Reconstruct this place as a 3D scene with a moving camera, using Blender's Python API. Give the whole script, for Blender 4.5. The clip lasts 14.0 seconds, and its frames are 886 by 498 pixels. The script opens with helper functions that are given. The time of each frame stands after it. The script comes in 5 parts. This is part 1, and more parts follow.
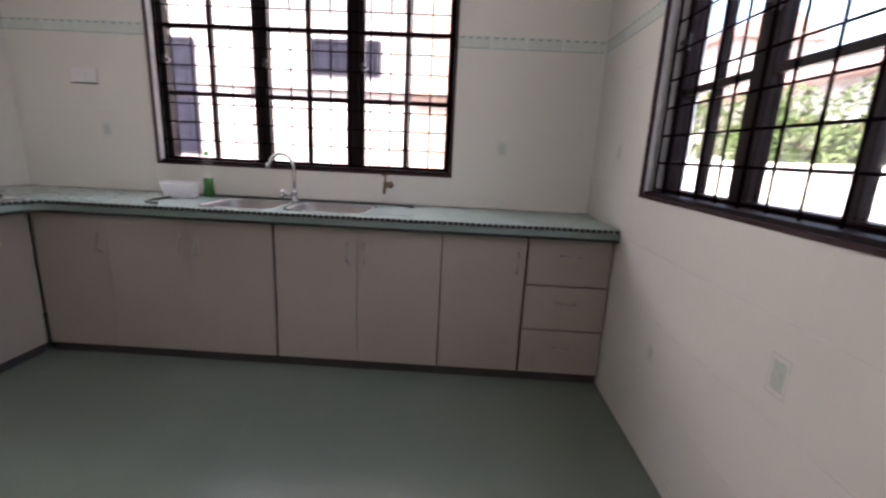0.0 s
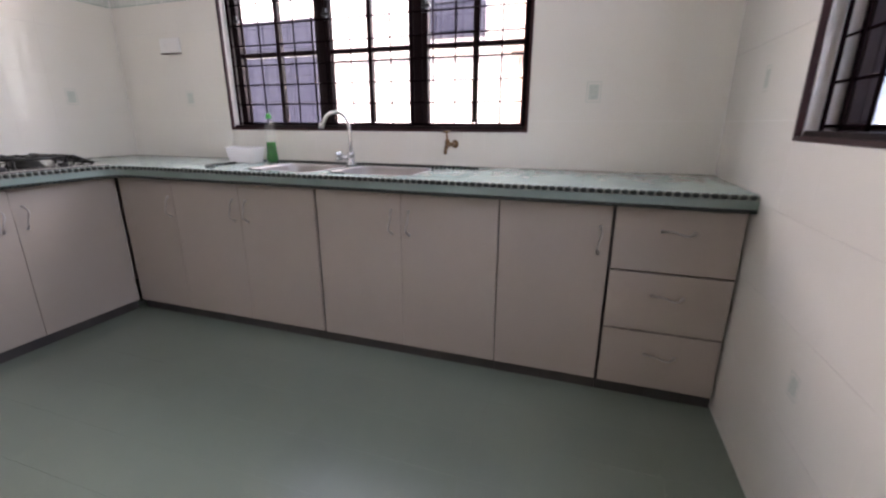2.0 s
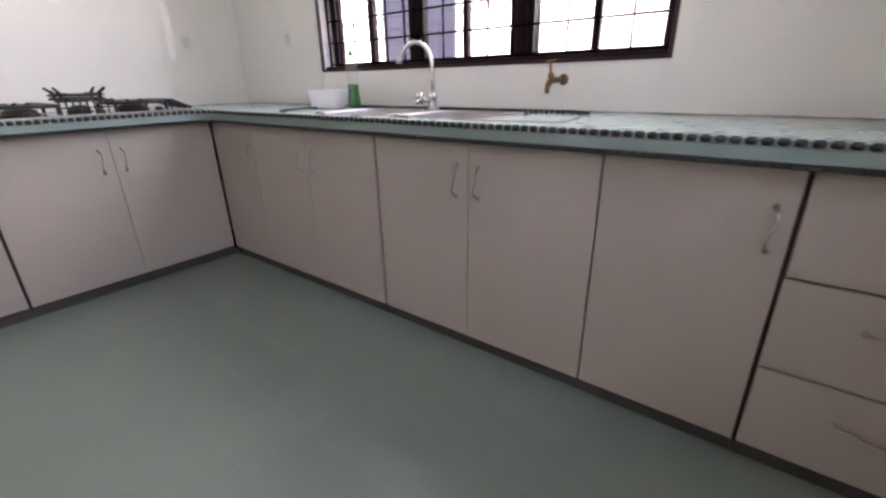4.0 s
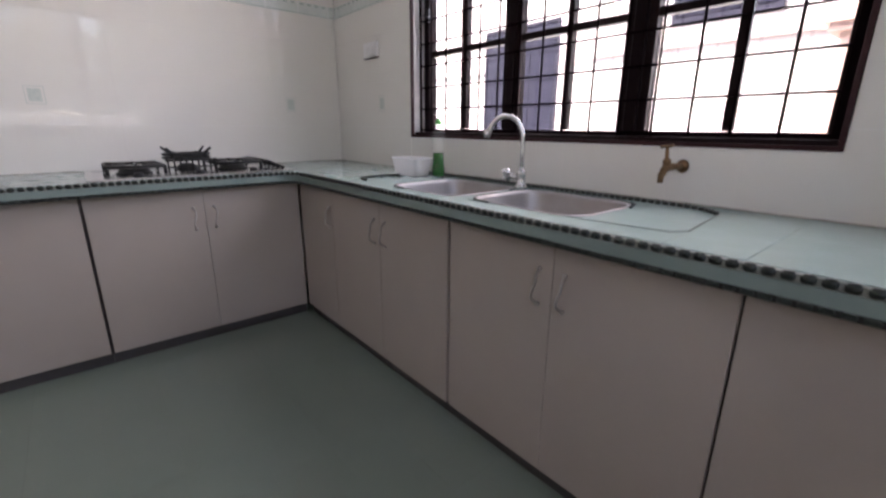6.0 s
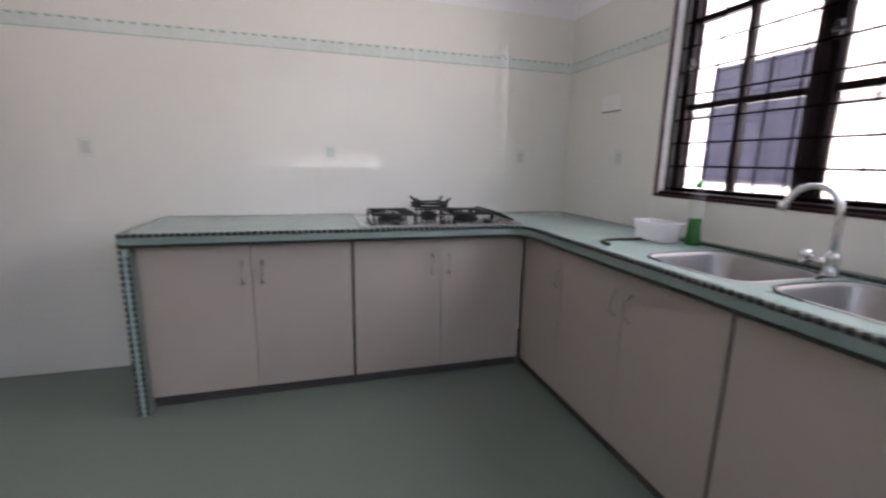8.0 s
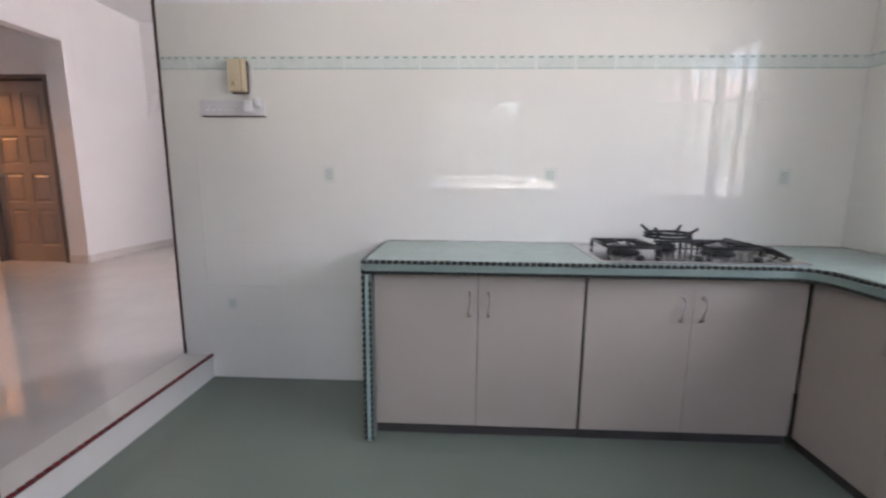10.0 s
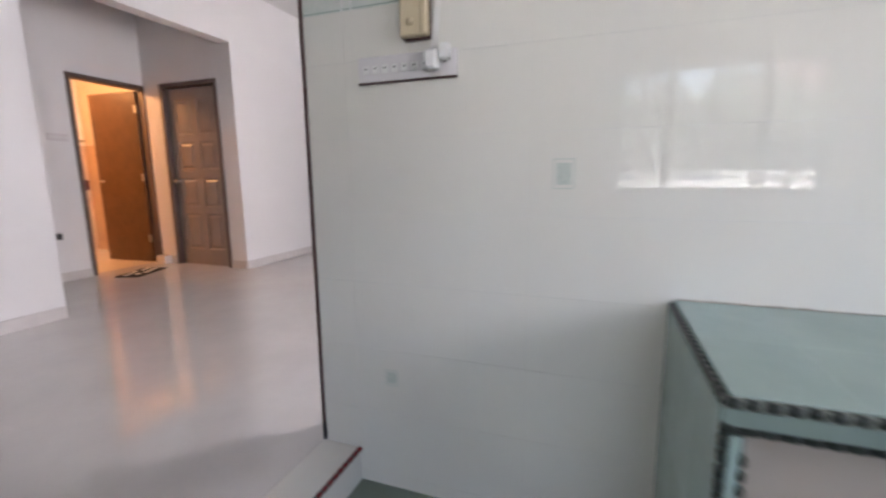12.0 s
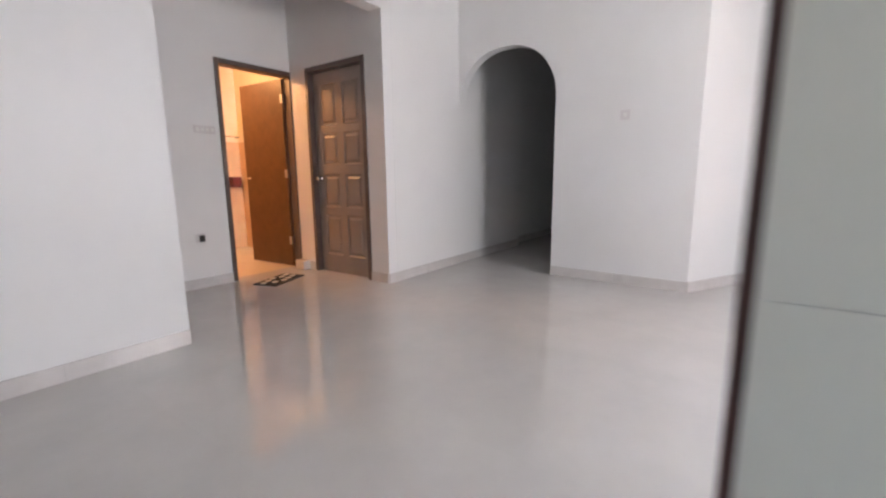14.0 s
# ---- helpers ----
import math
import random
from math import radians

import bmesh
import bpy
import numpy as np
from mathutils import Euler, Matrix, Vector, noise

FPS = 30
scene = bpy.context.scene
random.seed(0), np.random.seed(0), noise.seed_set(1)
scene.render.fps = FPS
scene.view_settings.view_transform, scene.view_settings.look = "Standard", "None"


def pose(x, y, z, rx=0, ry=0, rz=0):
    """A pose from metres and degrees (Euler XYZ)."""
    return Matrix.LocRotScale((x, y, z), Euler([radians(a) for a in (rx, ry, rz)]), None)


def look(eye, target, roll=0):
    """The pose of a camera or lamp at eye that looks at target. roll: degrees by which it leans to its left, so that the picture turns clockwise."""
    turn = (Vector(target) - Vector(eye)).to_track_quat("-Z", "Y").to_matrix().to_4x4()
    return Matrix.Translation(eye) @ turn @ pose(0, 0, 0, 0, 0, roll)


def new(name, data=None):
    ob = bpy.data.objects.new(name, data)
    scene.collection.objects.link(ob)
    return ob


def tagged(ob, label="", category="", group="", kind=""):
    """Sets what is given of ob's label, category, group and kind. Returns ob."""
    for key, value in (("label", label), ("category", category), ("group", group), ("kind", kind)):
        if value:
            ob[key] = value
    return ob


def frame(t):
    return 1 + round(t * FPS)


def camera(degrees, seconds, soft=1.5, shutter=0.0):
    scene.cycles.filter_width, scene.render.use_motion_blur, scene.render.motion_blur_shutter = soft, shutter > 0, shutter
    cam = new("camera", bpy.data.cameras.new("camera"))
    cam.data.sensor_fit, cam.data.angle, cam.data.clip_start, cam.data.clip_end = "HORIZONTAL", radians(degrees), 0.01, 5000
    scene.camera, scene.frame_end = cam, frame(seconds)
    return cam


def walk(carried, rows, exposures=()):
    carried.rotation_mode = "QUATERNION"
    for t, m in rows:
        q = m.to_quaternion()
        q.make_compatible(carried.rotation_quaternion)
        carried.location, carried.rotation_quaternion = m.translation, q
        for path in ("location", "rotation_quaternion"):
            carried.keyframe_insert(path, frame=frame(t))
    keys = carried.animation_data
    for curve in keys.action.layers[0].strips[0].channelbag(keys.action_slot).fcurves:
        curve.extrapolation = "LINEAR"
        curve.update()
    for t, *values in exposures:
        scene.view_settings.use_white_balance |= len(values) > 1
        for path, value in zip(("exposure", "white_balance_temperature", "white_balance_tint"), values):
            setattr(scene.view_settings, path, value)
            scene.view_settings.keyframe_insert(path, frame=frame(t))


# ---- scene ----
cam = camera(92.0, 14.0, 2.3, 0.5)
PATH = [
    (0, (-0.121, -0.003, 1.141), (-0.177, 1.947, 0.699), 2.8),
    (0.5, (-0.034, 0.062, 1.157), (-0.364, 1.971, 0.663), 2.0),
    (1, (0.086, 0.148, 1.139), (-0.382, 2.019, 0.611), 3.0),
    (1.5, (0.128, 0.288, 1.097), (-0.399, 2.137, 0.547), 2.0),
    (2, (0.128, 0.415, 1.037), (-0.482, 2.234, 0.472), 0.2),
    (2.5, (0.188, 0.553, 0.979), (-0.568, 2.309, 0.392), -2.9),
    (3, (0.218, 0.687, 0.935), (-0.682, 2.353, 0.293), -3.6),
    (5.5, (0.029, 1.099, 0.996), (-1.366, 2.354, 0.304), 0.7),
    (6, (0.017, 1.124, 1.045), (-1.448, 2.371, 0.499), 0.4),
    (6.5, (-0.011, 1.115, 1.096), (-1.535, 2.314, 0.606), 1.2),
    (7, (-0.044, 1.123, 1.107), (-1.676, 2.191, 0.664), 1.3),
    (7.5, (-0.105, 1.08, 1.133), (-1.857, 1.947, 0.709), 2.0),
    (8, (-0.186, 0.955, 1.135), (-2.065, 1.513, 0.738), 1.2),
    (8.5, (-0.231, 0.867, 1.125), (-2.171, 1.195, 0.769), 0.7),
    (8.7, (-0.246, 0.825, 1.136), (-2.195, 1.103, 0.785), 0.7),
    (10.8, (-0.786, 0.384, 1.161), (-2.73, 0.045, 0.839), -0.0),
    (11, (-0.89, 0.319, 1.164), (-2.824, -0.072, 0.838), -0.1),
    (11.5, (-1.135, 0.143, 1.17), (-3.061, -0.28, 0.839), 0.2),
    (12, (-1.454, -0.033, 1.168), (-3.308, -0.705, 0.836), -0.5),
    (12.5, (-1.663, -0.223, 1.158), (-3.404, -1.151, 0.832), -0.8),
    (13, (-1.883, -0.497, 1.149), (-3.592, -1.479, 0.812), -0.4),
    (13.5, (-2.101, -0.721, 1.155), (-3.704, -1.872, 0.827), -0.8),
    (14, (-2.305, -1.0155, 1.159), (-3.897, -2.1775, 0.82), -0.6),
]
EXPOSURES = [(0.0, 4.65, 7050, 23), (3.0, 5.45, 6950, 24), (5.5, 4.98, 6900, 24), (7.0, 4.3, 6800, 22), (8.5, 4.95, 6750, 20), (11.0, 5.1, 6550, 17), (13.0, 5.17, 6450, 12), (14.0, 5.12, 6400, 9)]
walk(cam, [(t, look(eye, target, roll)) for t, eye, target, roll in PATH], EXPOSURES)

# ---- world, sun, large lights ----
world = bpy.data.worlds.new("world")
scene.world = world
world.use_nodes = True
wn = world.node_tree
sky = wn.nodes.new("ShaderNodeTexSky")
sky.sky_type, sky.sun_disc = "NISHITA", False
SUN_UP, SUN_ROUND = radians(50), radians(228)
sky.sun_elevation, sky.sun_rotation = SUN_UP, SUN_ROUND
sky.dust_density, sky.air_density = 3.0, 1.0
wn.links.new(sky.outputs["Color"], wn.nodes["Background"].inputs["Color"])
wn.nodes["Background"].inputs["Strength"].default_value = 0.15
sun = new("sun", bpy.data.lights.new("sun", "SUN"))
sun.data.energy, sun.data.angle, sun.data.color = 4.3, radians(4), (1.0, 0.95, 0.88)
sun.matrix_world = look((0, 0, 0), (-math.sin(SUN_ROUND) * math.cos(SUN_UP), -math.cos(SUN_ROUND) * math.cos(SUN_UP), -math.sin(SUN_UP)))


def area(name, eye, target, w, h, power, colour=(1, 1, 1), spread=180):
    ob = new(name, bpy.data.lights.new(name, "AREA"))
    ob.data.shape, ob.data.size, ob.data.size_y, ob.data.energy, ob.data.color = "RECTANGLE", w, h, power, colour
    ob.data.spread = radians(spread)
    ob.matrix_world = look(eye, target)
    return ob


# lamps added in the window openings boost the sky's light; to the north it comes down from above the neighbour's roof
# the hall's lamp is added at an unseen opening to brighten the hall
area("hall_fill_light", (-4.7, 1.09, 1.65), (-4.7, -2, 1.2), 0.78, 1.08, 1.45, (1.0, 0.97, 0.97))
area("north_window_light", (-1.05, 2.79, 1.68), (-1.05, 1.0, 1.35), 1.68, 1.02, 2.0, (0.92, 0.93, 1.0), 165)
area("east_window_light", (0.80, 0.97, 1.60), (-2, 0.97, 1.55), 1.66, 1.10, 0.60, (0.92, 0.93, 1.0))
bl = new("bathroom_lamp", bpy.data.lights.new("bathroom_lamp", "POINT"))
bl.data.energy, bl.data.color, bl.data.shadow_soft_size = 2.0, (1.0, 0.46, 0.17), 0.1
bl.location = (-4.4, -6.2, 2.55)

# ---- materials ----
def material(name, base, rough=0.5, metal=0.0, noise_scale=0.0, amount=0.15, bump=0.0, bump_scale=60.0, coat=0.0, shine=0.5, spread=0.0, second=None, rough_amount=0.0):
    m = bpy.data.materials.new(name)
    m.use_nodes = True
    nt = m.node_tree
    p = nt.nodes["Principled BSDF"]
    p.inputs["Base Color"].default_value = (*base, 1)
    p.inputs["Roughness"].default_value = rough
    p.inputs["Metallic"].default_value = metal
    p.inputs["Specular IOR Level"].default_value = shine
    if coat:
        p.inputs["Coat Weight"].default_value = coat
        p.inputs["Coat Roughness"].default_value = 0.08
    geo = nt.nodes.new("ShaderNodeNewGeometry")
    colour = None
    if noise_scale:
        n = nt.nodes.new("ShaderNodeTexNoise")
        n.inputs["Scale"].default_value = noise_scale
        n.inputs["Detail"].default_value = 6
        n.inputs["Roughness"].default_value = 0.6
        nt.links.new(geo.outputs["Position"], n.inputs["Vector"])
        r = nt.nodes.new("ShaderNodeMapRange")
        r.inputs["From Min"].default_value, r.inputs["From Max"].default_value = 0.3, 0.7
        nt.links.new(n.outputs["Fac"], r.inputs["Value"])
        mix = nt.nodes.new("ShaderNodeMix")
        mix.data_type = "RGBA"
        other = second or tuple(c * (1 - amount) for c in base)
        mix.inputs["A"].default_value = (*base, 1)
        mix.inputs["B"].default_value = (*other, 1)
        nt.links.new(r.outputs["Result"], mix.inputs["Factor"])
        colour = mix.outputs["Result"]
        if rough_amount:
            rr = nt.nodes.new("ShaderNodeMapRange")
            rr.inputs["From Min"].default_value, rr.inputs["From Max"].default_value = 0.3, 0.7
            rr.inputs["To Min"].default_value, rr.inputs["To Max"].default_value = rough - rough_amount, rough + rough_amount
            n2 = nt.nodes.new("ShaderNodeTexNoise")
            n2.inputs["Scale"].default_value = noise_scale * 4.3
            n2.inputs["Detail"].default_value = 5
            nt.links.new(geo.outputs["Position"], n2.inputs["Vector"])
            nt.links.new(n2.outputs["Fac"], rr.inputs["Value"])
            nt.links.new(rr.outputs["Result"], p.inputs["Roughness"])
    if spread:
        info = nt.nodes.new("ShaderNodeObjectInfo")
        rv = nt.nodes.new("ShaderNodeMapRange")
        rv.inputs["To Min"].default_value, rv.inputs["To Max"].default_value = 1 - spread, 1 + spread
        nt.links.new(info.outputs["Random"], rv.inputs["Value"])
        hsv = nt.nodes.new("ShaderNodeHueSaturation")
        hsv.inputs["Color"].default_value = (*base, 1)
        nt.links.new(rv.outputs["Result"], hsv.inputs["Value"])
        if colour:
            nt.links.new(colour, hsv.inputs["Color"])
        colour = hsv.outputs["Color"]
    if colour:
        nt.links.new(colour, p.inputs["Base Color"])
    if bump:
        b = nt.nodes.new("ShaderNodeBump")
        b.inputs["Strength"].default_value = bump
        b.inputs["Distance"].default_value = 0.01
        n3 = nt.nodes.new("ShaderNodeTexNoise")
        n3.inputs["Scale"].default_value = bump_scale
        n3.inputs["Detail"].default_value = 4
        nt.links.new(geo.outputs["Position"], n3.inputs["Vector"])
        nt.links.new(n3.outputs["Fac"], b.inputs["Height"])
        nt.links.new(b.outputs["Normal"], p.inputs["Normal"])
    return m


M = {
    "wall_tile": material("wall_tile", (0.78, 0.765, 0.71), 0.02, noise_scale=1.6, amount=0.04, bump=0.004, bump_scale=5, spread=0.004),
    "grout": material("grout", (0.66, 0.65, 0.60), 0.7, noise_scale=7, amount=0.2),
    "border_base": material("border_tile_green", (0.60, 0.665, 0.62), 0.10, noise_scale=40, second=(0.70, 0.735, 0.69), spread=0.04),
    "border_dash": material("border_tile_dash", (0.34, 0.45, 0.40), 0.22, noise_scale=60, amount=0.2),
    "motif": material("tile_motif", (0.50, 0.565, 0.52), 0.15, noise_scale=90, second=(0.64, 0.68, 0.62)),
    "paint": material("white_wall_paint", (0.86, 0.86, 0.865), 0.6, noise_scale=2.0, amount=0.04, bump=0.06, bump_scale=35),
    "hall_paint": material("hall_wall_paint", (0.80, 0.795, 0.80), 0.42, noise_scale=1.2, amount=0.04, bump=0.05, bump_scale=30),
    "ceiling": material("ceiling_paint", (0.82, 0.82, 0.81), 0.8, noise_scale=3, amount=0.03),
    "floor_green": material("green_floor_tile", (0.158, 0.200, 0.163), 0.27, noise_scale=1.1, second=(0.178, 0.214, 0.178), bump=0.02, bump_scale=18, spread=0.008),
    "floor_grout": material("floor_grout", (0.155, 0.205, 0.175), 0.6, noise_scale=5, amount=0.3),
    "hall_floor": material("polished_hall_floor", (0.59, 0.568, 0.55), 0.03, shine=0.8, noise_scale=3.1, second=(0.54, 0.518, 0.505), bump=0.003, bump_scale=4, spread=0.01, rough_amount=0.01),
    "threshold": material("threshold_tile", (0.70, 0.68, 0.64), 0.15, noise_scale=4, amount=0.06),
    "skirting": material("skirting_tile", (0.60, 0.57, 0.56), 0.2, noise_scale=6, second=(0.68, 0.65, 0.64), spread=0.03),
    "nosing_red": material("red_nosing", (0.20, 0.030, 0.035), 0.25, noise_scale=40, amount=0.5),
    "counter": material("green_counter_tile", (0.275, 0.375, 0.350), 0.14, noise_scale=5, second=(0.32, 0.425, 0.40), bump=0.02, bump_scale=14, spread=0.02, rough_amount=0.05),
    # worktop edge strip, darker than the top tiles
    "fascia": material("darker_green_tile", (0.165, 0.222, 0.205), 0.22, noise_scale=8, second=(0.20, 0.255, 0.235)),
    "counter_grout": material("counter_grout", (0.16, 0.20, 0.18), 0.7, noise_scale=25, amount=0.4),
    "bead": material("dark_bead_trim", (0.009, 0.014, 0.012), 0.3, noise_scale=90, second=(0.026, 0.036, 0.030)),
    "bead_bed": material("bead_bed", (0.30, 0.33, 0.30), 0.6, noise_scale=60, amount=0.5),
    "laminate": material("grey_laminate", (0.355, 0.308, 0.272), 0.42, shine=0.3, noise_scale=2.4, second=(0.380, 0.332, 0.292), bump=0.03, bump_scale=120, spread=0.015),
    # dark tone puts the shade of the door gaps into the carcass colour
    "carcass": material("dark_carcass", (0.035, 0.026, 0.023), 0.6, noise_scale=30, amount=0.3),
    "kick": material("kick_board", (0.058, 0.052, 0.050), 0.5, noise_scale=8, amount=0.3),
    "sealant": material("grimy_sealant", (0.16, 0.15, 0.125), 0.7, noise_scale=30, second=(0.42, 0.40, 0.35)),
    "chrome": material("chrome", (0.72, 0.72, 0.72), 0.12, 1.0, noise_scale=20, amount=0.1),
    "handle": material("brushed_handle", (0.52, 0.49, 0.47), 0.36, 1.0, noise_scale=50, amount=0.2),
    "hob_steel": material("polished_hob_steel", (0.66, 0.65, 0.65), 0.22, 1.0, noise_scale=10, amount=0.1),
    "steel": material("brushed_steel", (0.42, 0.40, 0.39), 0.42, 1.0, noise_scale=12, amount=0.15, bump=0.04, bump_scale=180),
    "brass": material("worn_brass", (0.30, 0.185, 0.095), 0.42, 1.0, noise_scale=60, second=(0.13, 0.08, 0.05)),
    "iron": material("black_enamel", (0.012, 0.012, 0.012), 0.35, noise_scale=40, amount=0.3),
    "wood": material("dark_window_frame", (0.012, 0.0052, 0.006), 0.45, shine=0.10, noise_scale=14, second=(0.009, 0.004, 0.0048), bump=0.1, bump_scale=60),
    "window_trim": material("window_edge_trim", (0.040, 0.012, 0.014), 0.5, shine=0.2, noise_scale=20, amount=0.4),
    "trim_brown": material("brown_edge_trim", (0.075, 0.032, 0.029), 0.35, noise_scale=20, amount=0.4),
    "lining": material("window_lining", (0.60, 0.57, 0.55), 0.5, noise_scale=12, amount=0.3),
    "grille": material("grille_paint", (0.008, 0.004, 0.005), 0.7, shine=0.0, noise_scale=30, amount=0.3),
    "door_grey": material("grey_door_paint", (0.335, 0.28, 0.255), 0.26, noise_scale=5, amount=0.1, bump=0.03, bump_scale=40),
    "door_frame": material("door_frame_brown", (0.13, 0.095, 0.085), 0.4, noise_scale=7, amount=0.25, bump=0.08, bump_scale=70),
    "door_dark": material("brown_door", (0.125, 0.058, 0.026), 0.4, noise_scale=9, second=(0.09, 0.042, 0.018), bump=0.06, bump_scale=60),
    "plastic": material("white_plastic", (0.78, 0.78, 0.77), 0.35, noise_scale=10, amount=0.04),
    "plate": material("switch_plate", (0.70, 0.68, 0.69), 0.35, noise_scale=10, amount=0.05),
    "cream": material("yellowed_plastic", (0.63, 0.53, 0.36), 0.4, noise_scale=8, amount=0.12),
    "black": material("black_plastic", (0.02, 0.02, 0.022), 0.4, noise_scale=20, amount=0.3),
    "liquid": material("green_soap", (0.002, 0.12, 0.008), 0.15, noise_scale=6, amount=0.1),
    "cap": material("green_cap", (0.03, 0.38, 0.06), 0.35, noise_scale=20, amount=0.1),
    "bath_tile": material("bathroom_tile", (0.72, 0.62, 0.48), 0.2, noise_scale=5, amount=0.08),
    "red": material("dark_red_plastic", (0.09, 0.012, 0.01), 0.3, noise_scale=20, amount=0.3),
    "mat_black": material("mat_black", (0.015, 0.015, 0.016), 0.95, noise_scale=90, amount=0.4, bump=0.5, bump_scale=300),
    "mat_white": material("mat_white", (0.62, 0.60, 0.56), 0.95, noise_scale=90, amount=0.2, bump=0.5, bump_scale=300),
    "house_white": material("neighbour_render", (0.42, 0.385, 0.395), 0.8, noise_scale=1.1, amount=0.05, bump=0.1, bump_scale=30),
    "house_orange": material("orange_paint", (0.40, 0.275, 0.24), 0.7, noise_scale=2, amount=0.1),
    "house_grey": material("weathered_render", (0.26, 0.22, 0.22), 0.8, noise_scale=0.8, amount=0.3),
    "house_salmon": material("salmon_paint", (0.38, 0.315, 0.315), 0.8, noise_scale=2, amount=0.06),
    "house_roof": material("red_roof_tile", (0.36, 0.22, 0.21), 0.7, noise_scale=6, amount=0.4, bump=0.3, bump_scale=20),
    "louvre": material("blue_grey_glass", (0.0085, 0.009, 0.018), 0.5, shine=0.06, noise_scale=3, second=(0.014, 0.0145, 0.026)),
    "shutter": material("pale_shutter_bars", (0.020, 0.020, 0.032), 0.5, shine=0.06, noise_scale=3, amount=0.2),
    "bath_dado": material("bathroom_dado_tile", (0.60, 0.42, 0.28), 0.15, noise_scale=5, amount=0.12),
    "fence": material("fence_white", (0.80, 0.80, 0.80), 0.8, noise_scale=2, amount=0.08, bump=0.1, bump_scale=30),
    "ground": material("concrete_ground", (0.38, 0.37, 0.35), 0.85, noise_scale=1.2, amount=0.2, bump=0.2, bump_scale=30),
    "leaf": material("leaf_green", (0.032, 0.055, 0.018), 0.6, shine=0.2, noise_scale=1.5, second=(0.062, 0.090, 0.034)),
    "bark": material("bark", (0.12, 0.09, 0.06), 0.9, noise_scale=15, amount=0.4, bump=0.5, bump_scale=40),
}


def sheer(name, tint, ior=1.45, base_mix=0.0, gloss_rough=0.02):
    m = bpy.data.materials.new(name)
    m.use_nodes = True
    nt = m.node_tree
    nt.nodes.clear()
    out = nt.nodes.new("ShaderNodeOutputMaterial")
    clear = nt.nodes.new("ShaderNodeBsdfTransparent")
    clear.inputs["Color"].default_value = (*tint, 1)
    gloss = nt.nodes.new("ShaderNodeBsdfGlossy")
    gloss.inputs["Roughness"].default_value = gloss_rough
    side = nt.nodes.new("ShaderNodeLayerWeight")
    side.inputs["Blend"].default_value = 0.5
    power = nt.nodes.new("ShaderNodeMath")
    power.operation = "POWER"
    power.inputs[1].default_value = 4
    nt.links.new(side.outputs["Facing"], power.inputs[0])
    gain = nt.nodes.new("ShaderNodeMath")
    gain.operation = "MULTIPLY_ADD"
    gain.inputs[1].default_value, gain.inputs[2].default_value = 0.35, ((ior - 1) / (ior + 1)) ** 2
    nt.links.new(power.outputs["Value"], gain.inputs[0])
    mix = nt.nodes.new("ShaderNodeMixShader")
    nt.links.new(gain.outputs["Value"], mix.inputs["Fac"])
    nt.links.new(clear.outputs["BSDF"], mix.inputs[1])
    nt.links.new(gloss.outputs["BSDF"], mix.inputs[2])
    last = mix.outputs["Shader"]
    if base_mix:
        diff = nt.nodes.new("ShaderNodeBsdfDiffuse")
        diff.inputs["Color"].default_value = (0.8, 0.8, 0.8, 1)
        back = nt.nodes.new("ShaderNodeBsdfTranslucent")
        back.inputs["Color"].default_value = (0.8, 0.8, 0.8, 1)
        both = nt.nodes.new("ShaderNodeMixShader")
        both.inputs["Fac"].default_value = 0.4
        nt.links.new(diff.outputs["BSDF"], both.inputs[1])
        nt.links.new(back.outputs["BSDF"], both.inputs[2])
        mix2 = nt.nodes.new("ShaderNodeMixShader")
        mix2.inputs["Fac"].default_value = base_mix
        nt.links.new(last, mix2.inputs[1])
        nt.links.new(both.outputs["Shader"], mix2.inputs[2])
        last = mix2.outputs["Shader"]
    nt.links.new(last, out.inputs["Surface"])
    return m


# tint darkens the view outside; shadowless panes still let the full daylight in
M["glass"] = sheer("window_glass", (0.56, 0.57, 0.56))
M["bottle"] = sheer("clear_plastic", (0.95, 0.97, 0.96), base_mix=0.03)
M["tub"] = sheer("frosted_plastic", (0.95, 0.96, 0.97), base_mix=0.8, gloss_rough=0.2)


# ---- mesh helpers ----
def link(name, bm, mat, parent=None, label="", smooth=False, kind=""):
    me = bpy.data.meshes.new(name)
    bm.to_mesh(me)
    bm.free()
    for one in (mat if isinstance(mat, (list, tuple)) else [mat]):
        me.materials.append(one)
    if smooth:
        for f in me.polygons:
            f.use_smooth = True
    ob = new(name, me)
    if parent:
        ob.parent = parent
    return tagged(ob, label, kind=kind)


def part(name, bm, mat, parent, label="", smooth=False, kind=""):
    return link(name, bm, mat, parent, label, smooth, kind)


def add_box(bm, lo, hi, bevel=0.0, mat_index=0):
    vs = [bm.verts.new((x, y, z)) for x in (lo[0], hi[0]) for y in (lo[1], hi[1]) for z in (lo[2], hi[2])]
    quads = [(0, 1, 3, 2), (4, 6, 7, 5), (0, 4, 5, 1), (2, 3, 7, 6), (0, 2, 6, 4), (1, 5, 7, 3)]
    fs = [bm.faces.new([vs[i] for i in q]) for q in quads]
    for f in fs:
        f.material_index = mat_index
    if bevel:
        bmesh.ops.bevel(bm, geom=list({e for f in fs for e in f.edges}), offset=bevel, segments=2 if bevel > 0.003 else 1, affect="EDGES", profile=0.5)
    return vs


def box(lo, hi, bevel=0.0):
    bm = bmesh.new()
    add_box(bm, lo, hi, bevel)
    bmesh.ops.recalc_face_normals(bm, faces=bm.faces)
    return bm


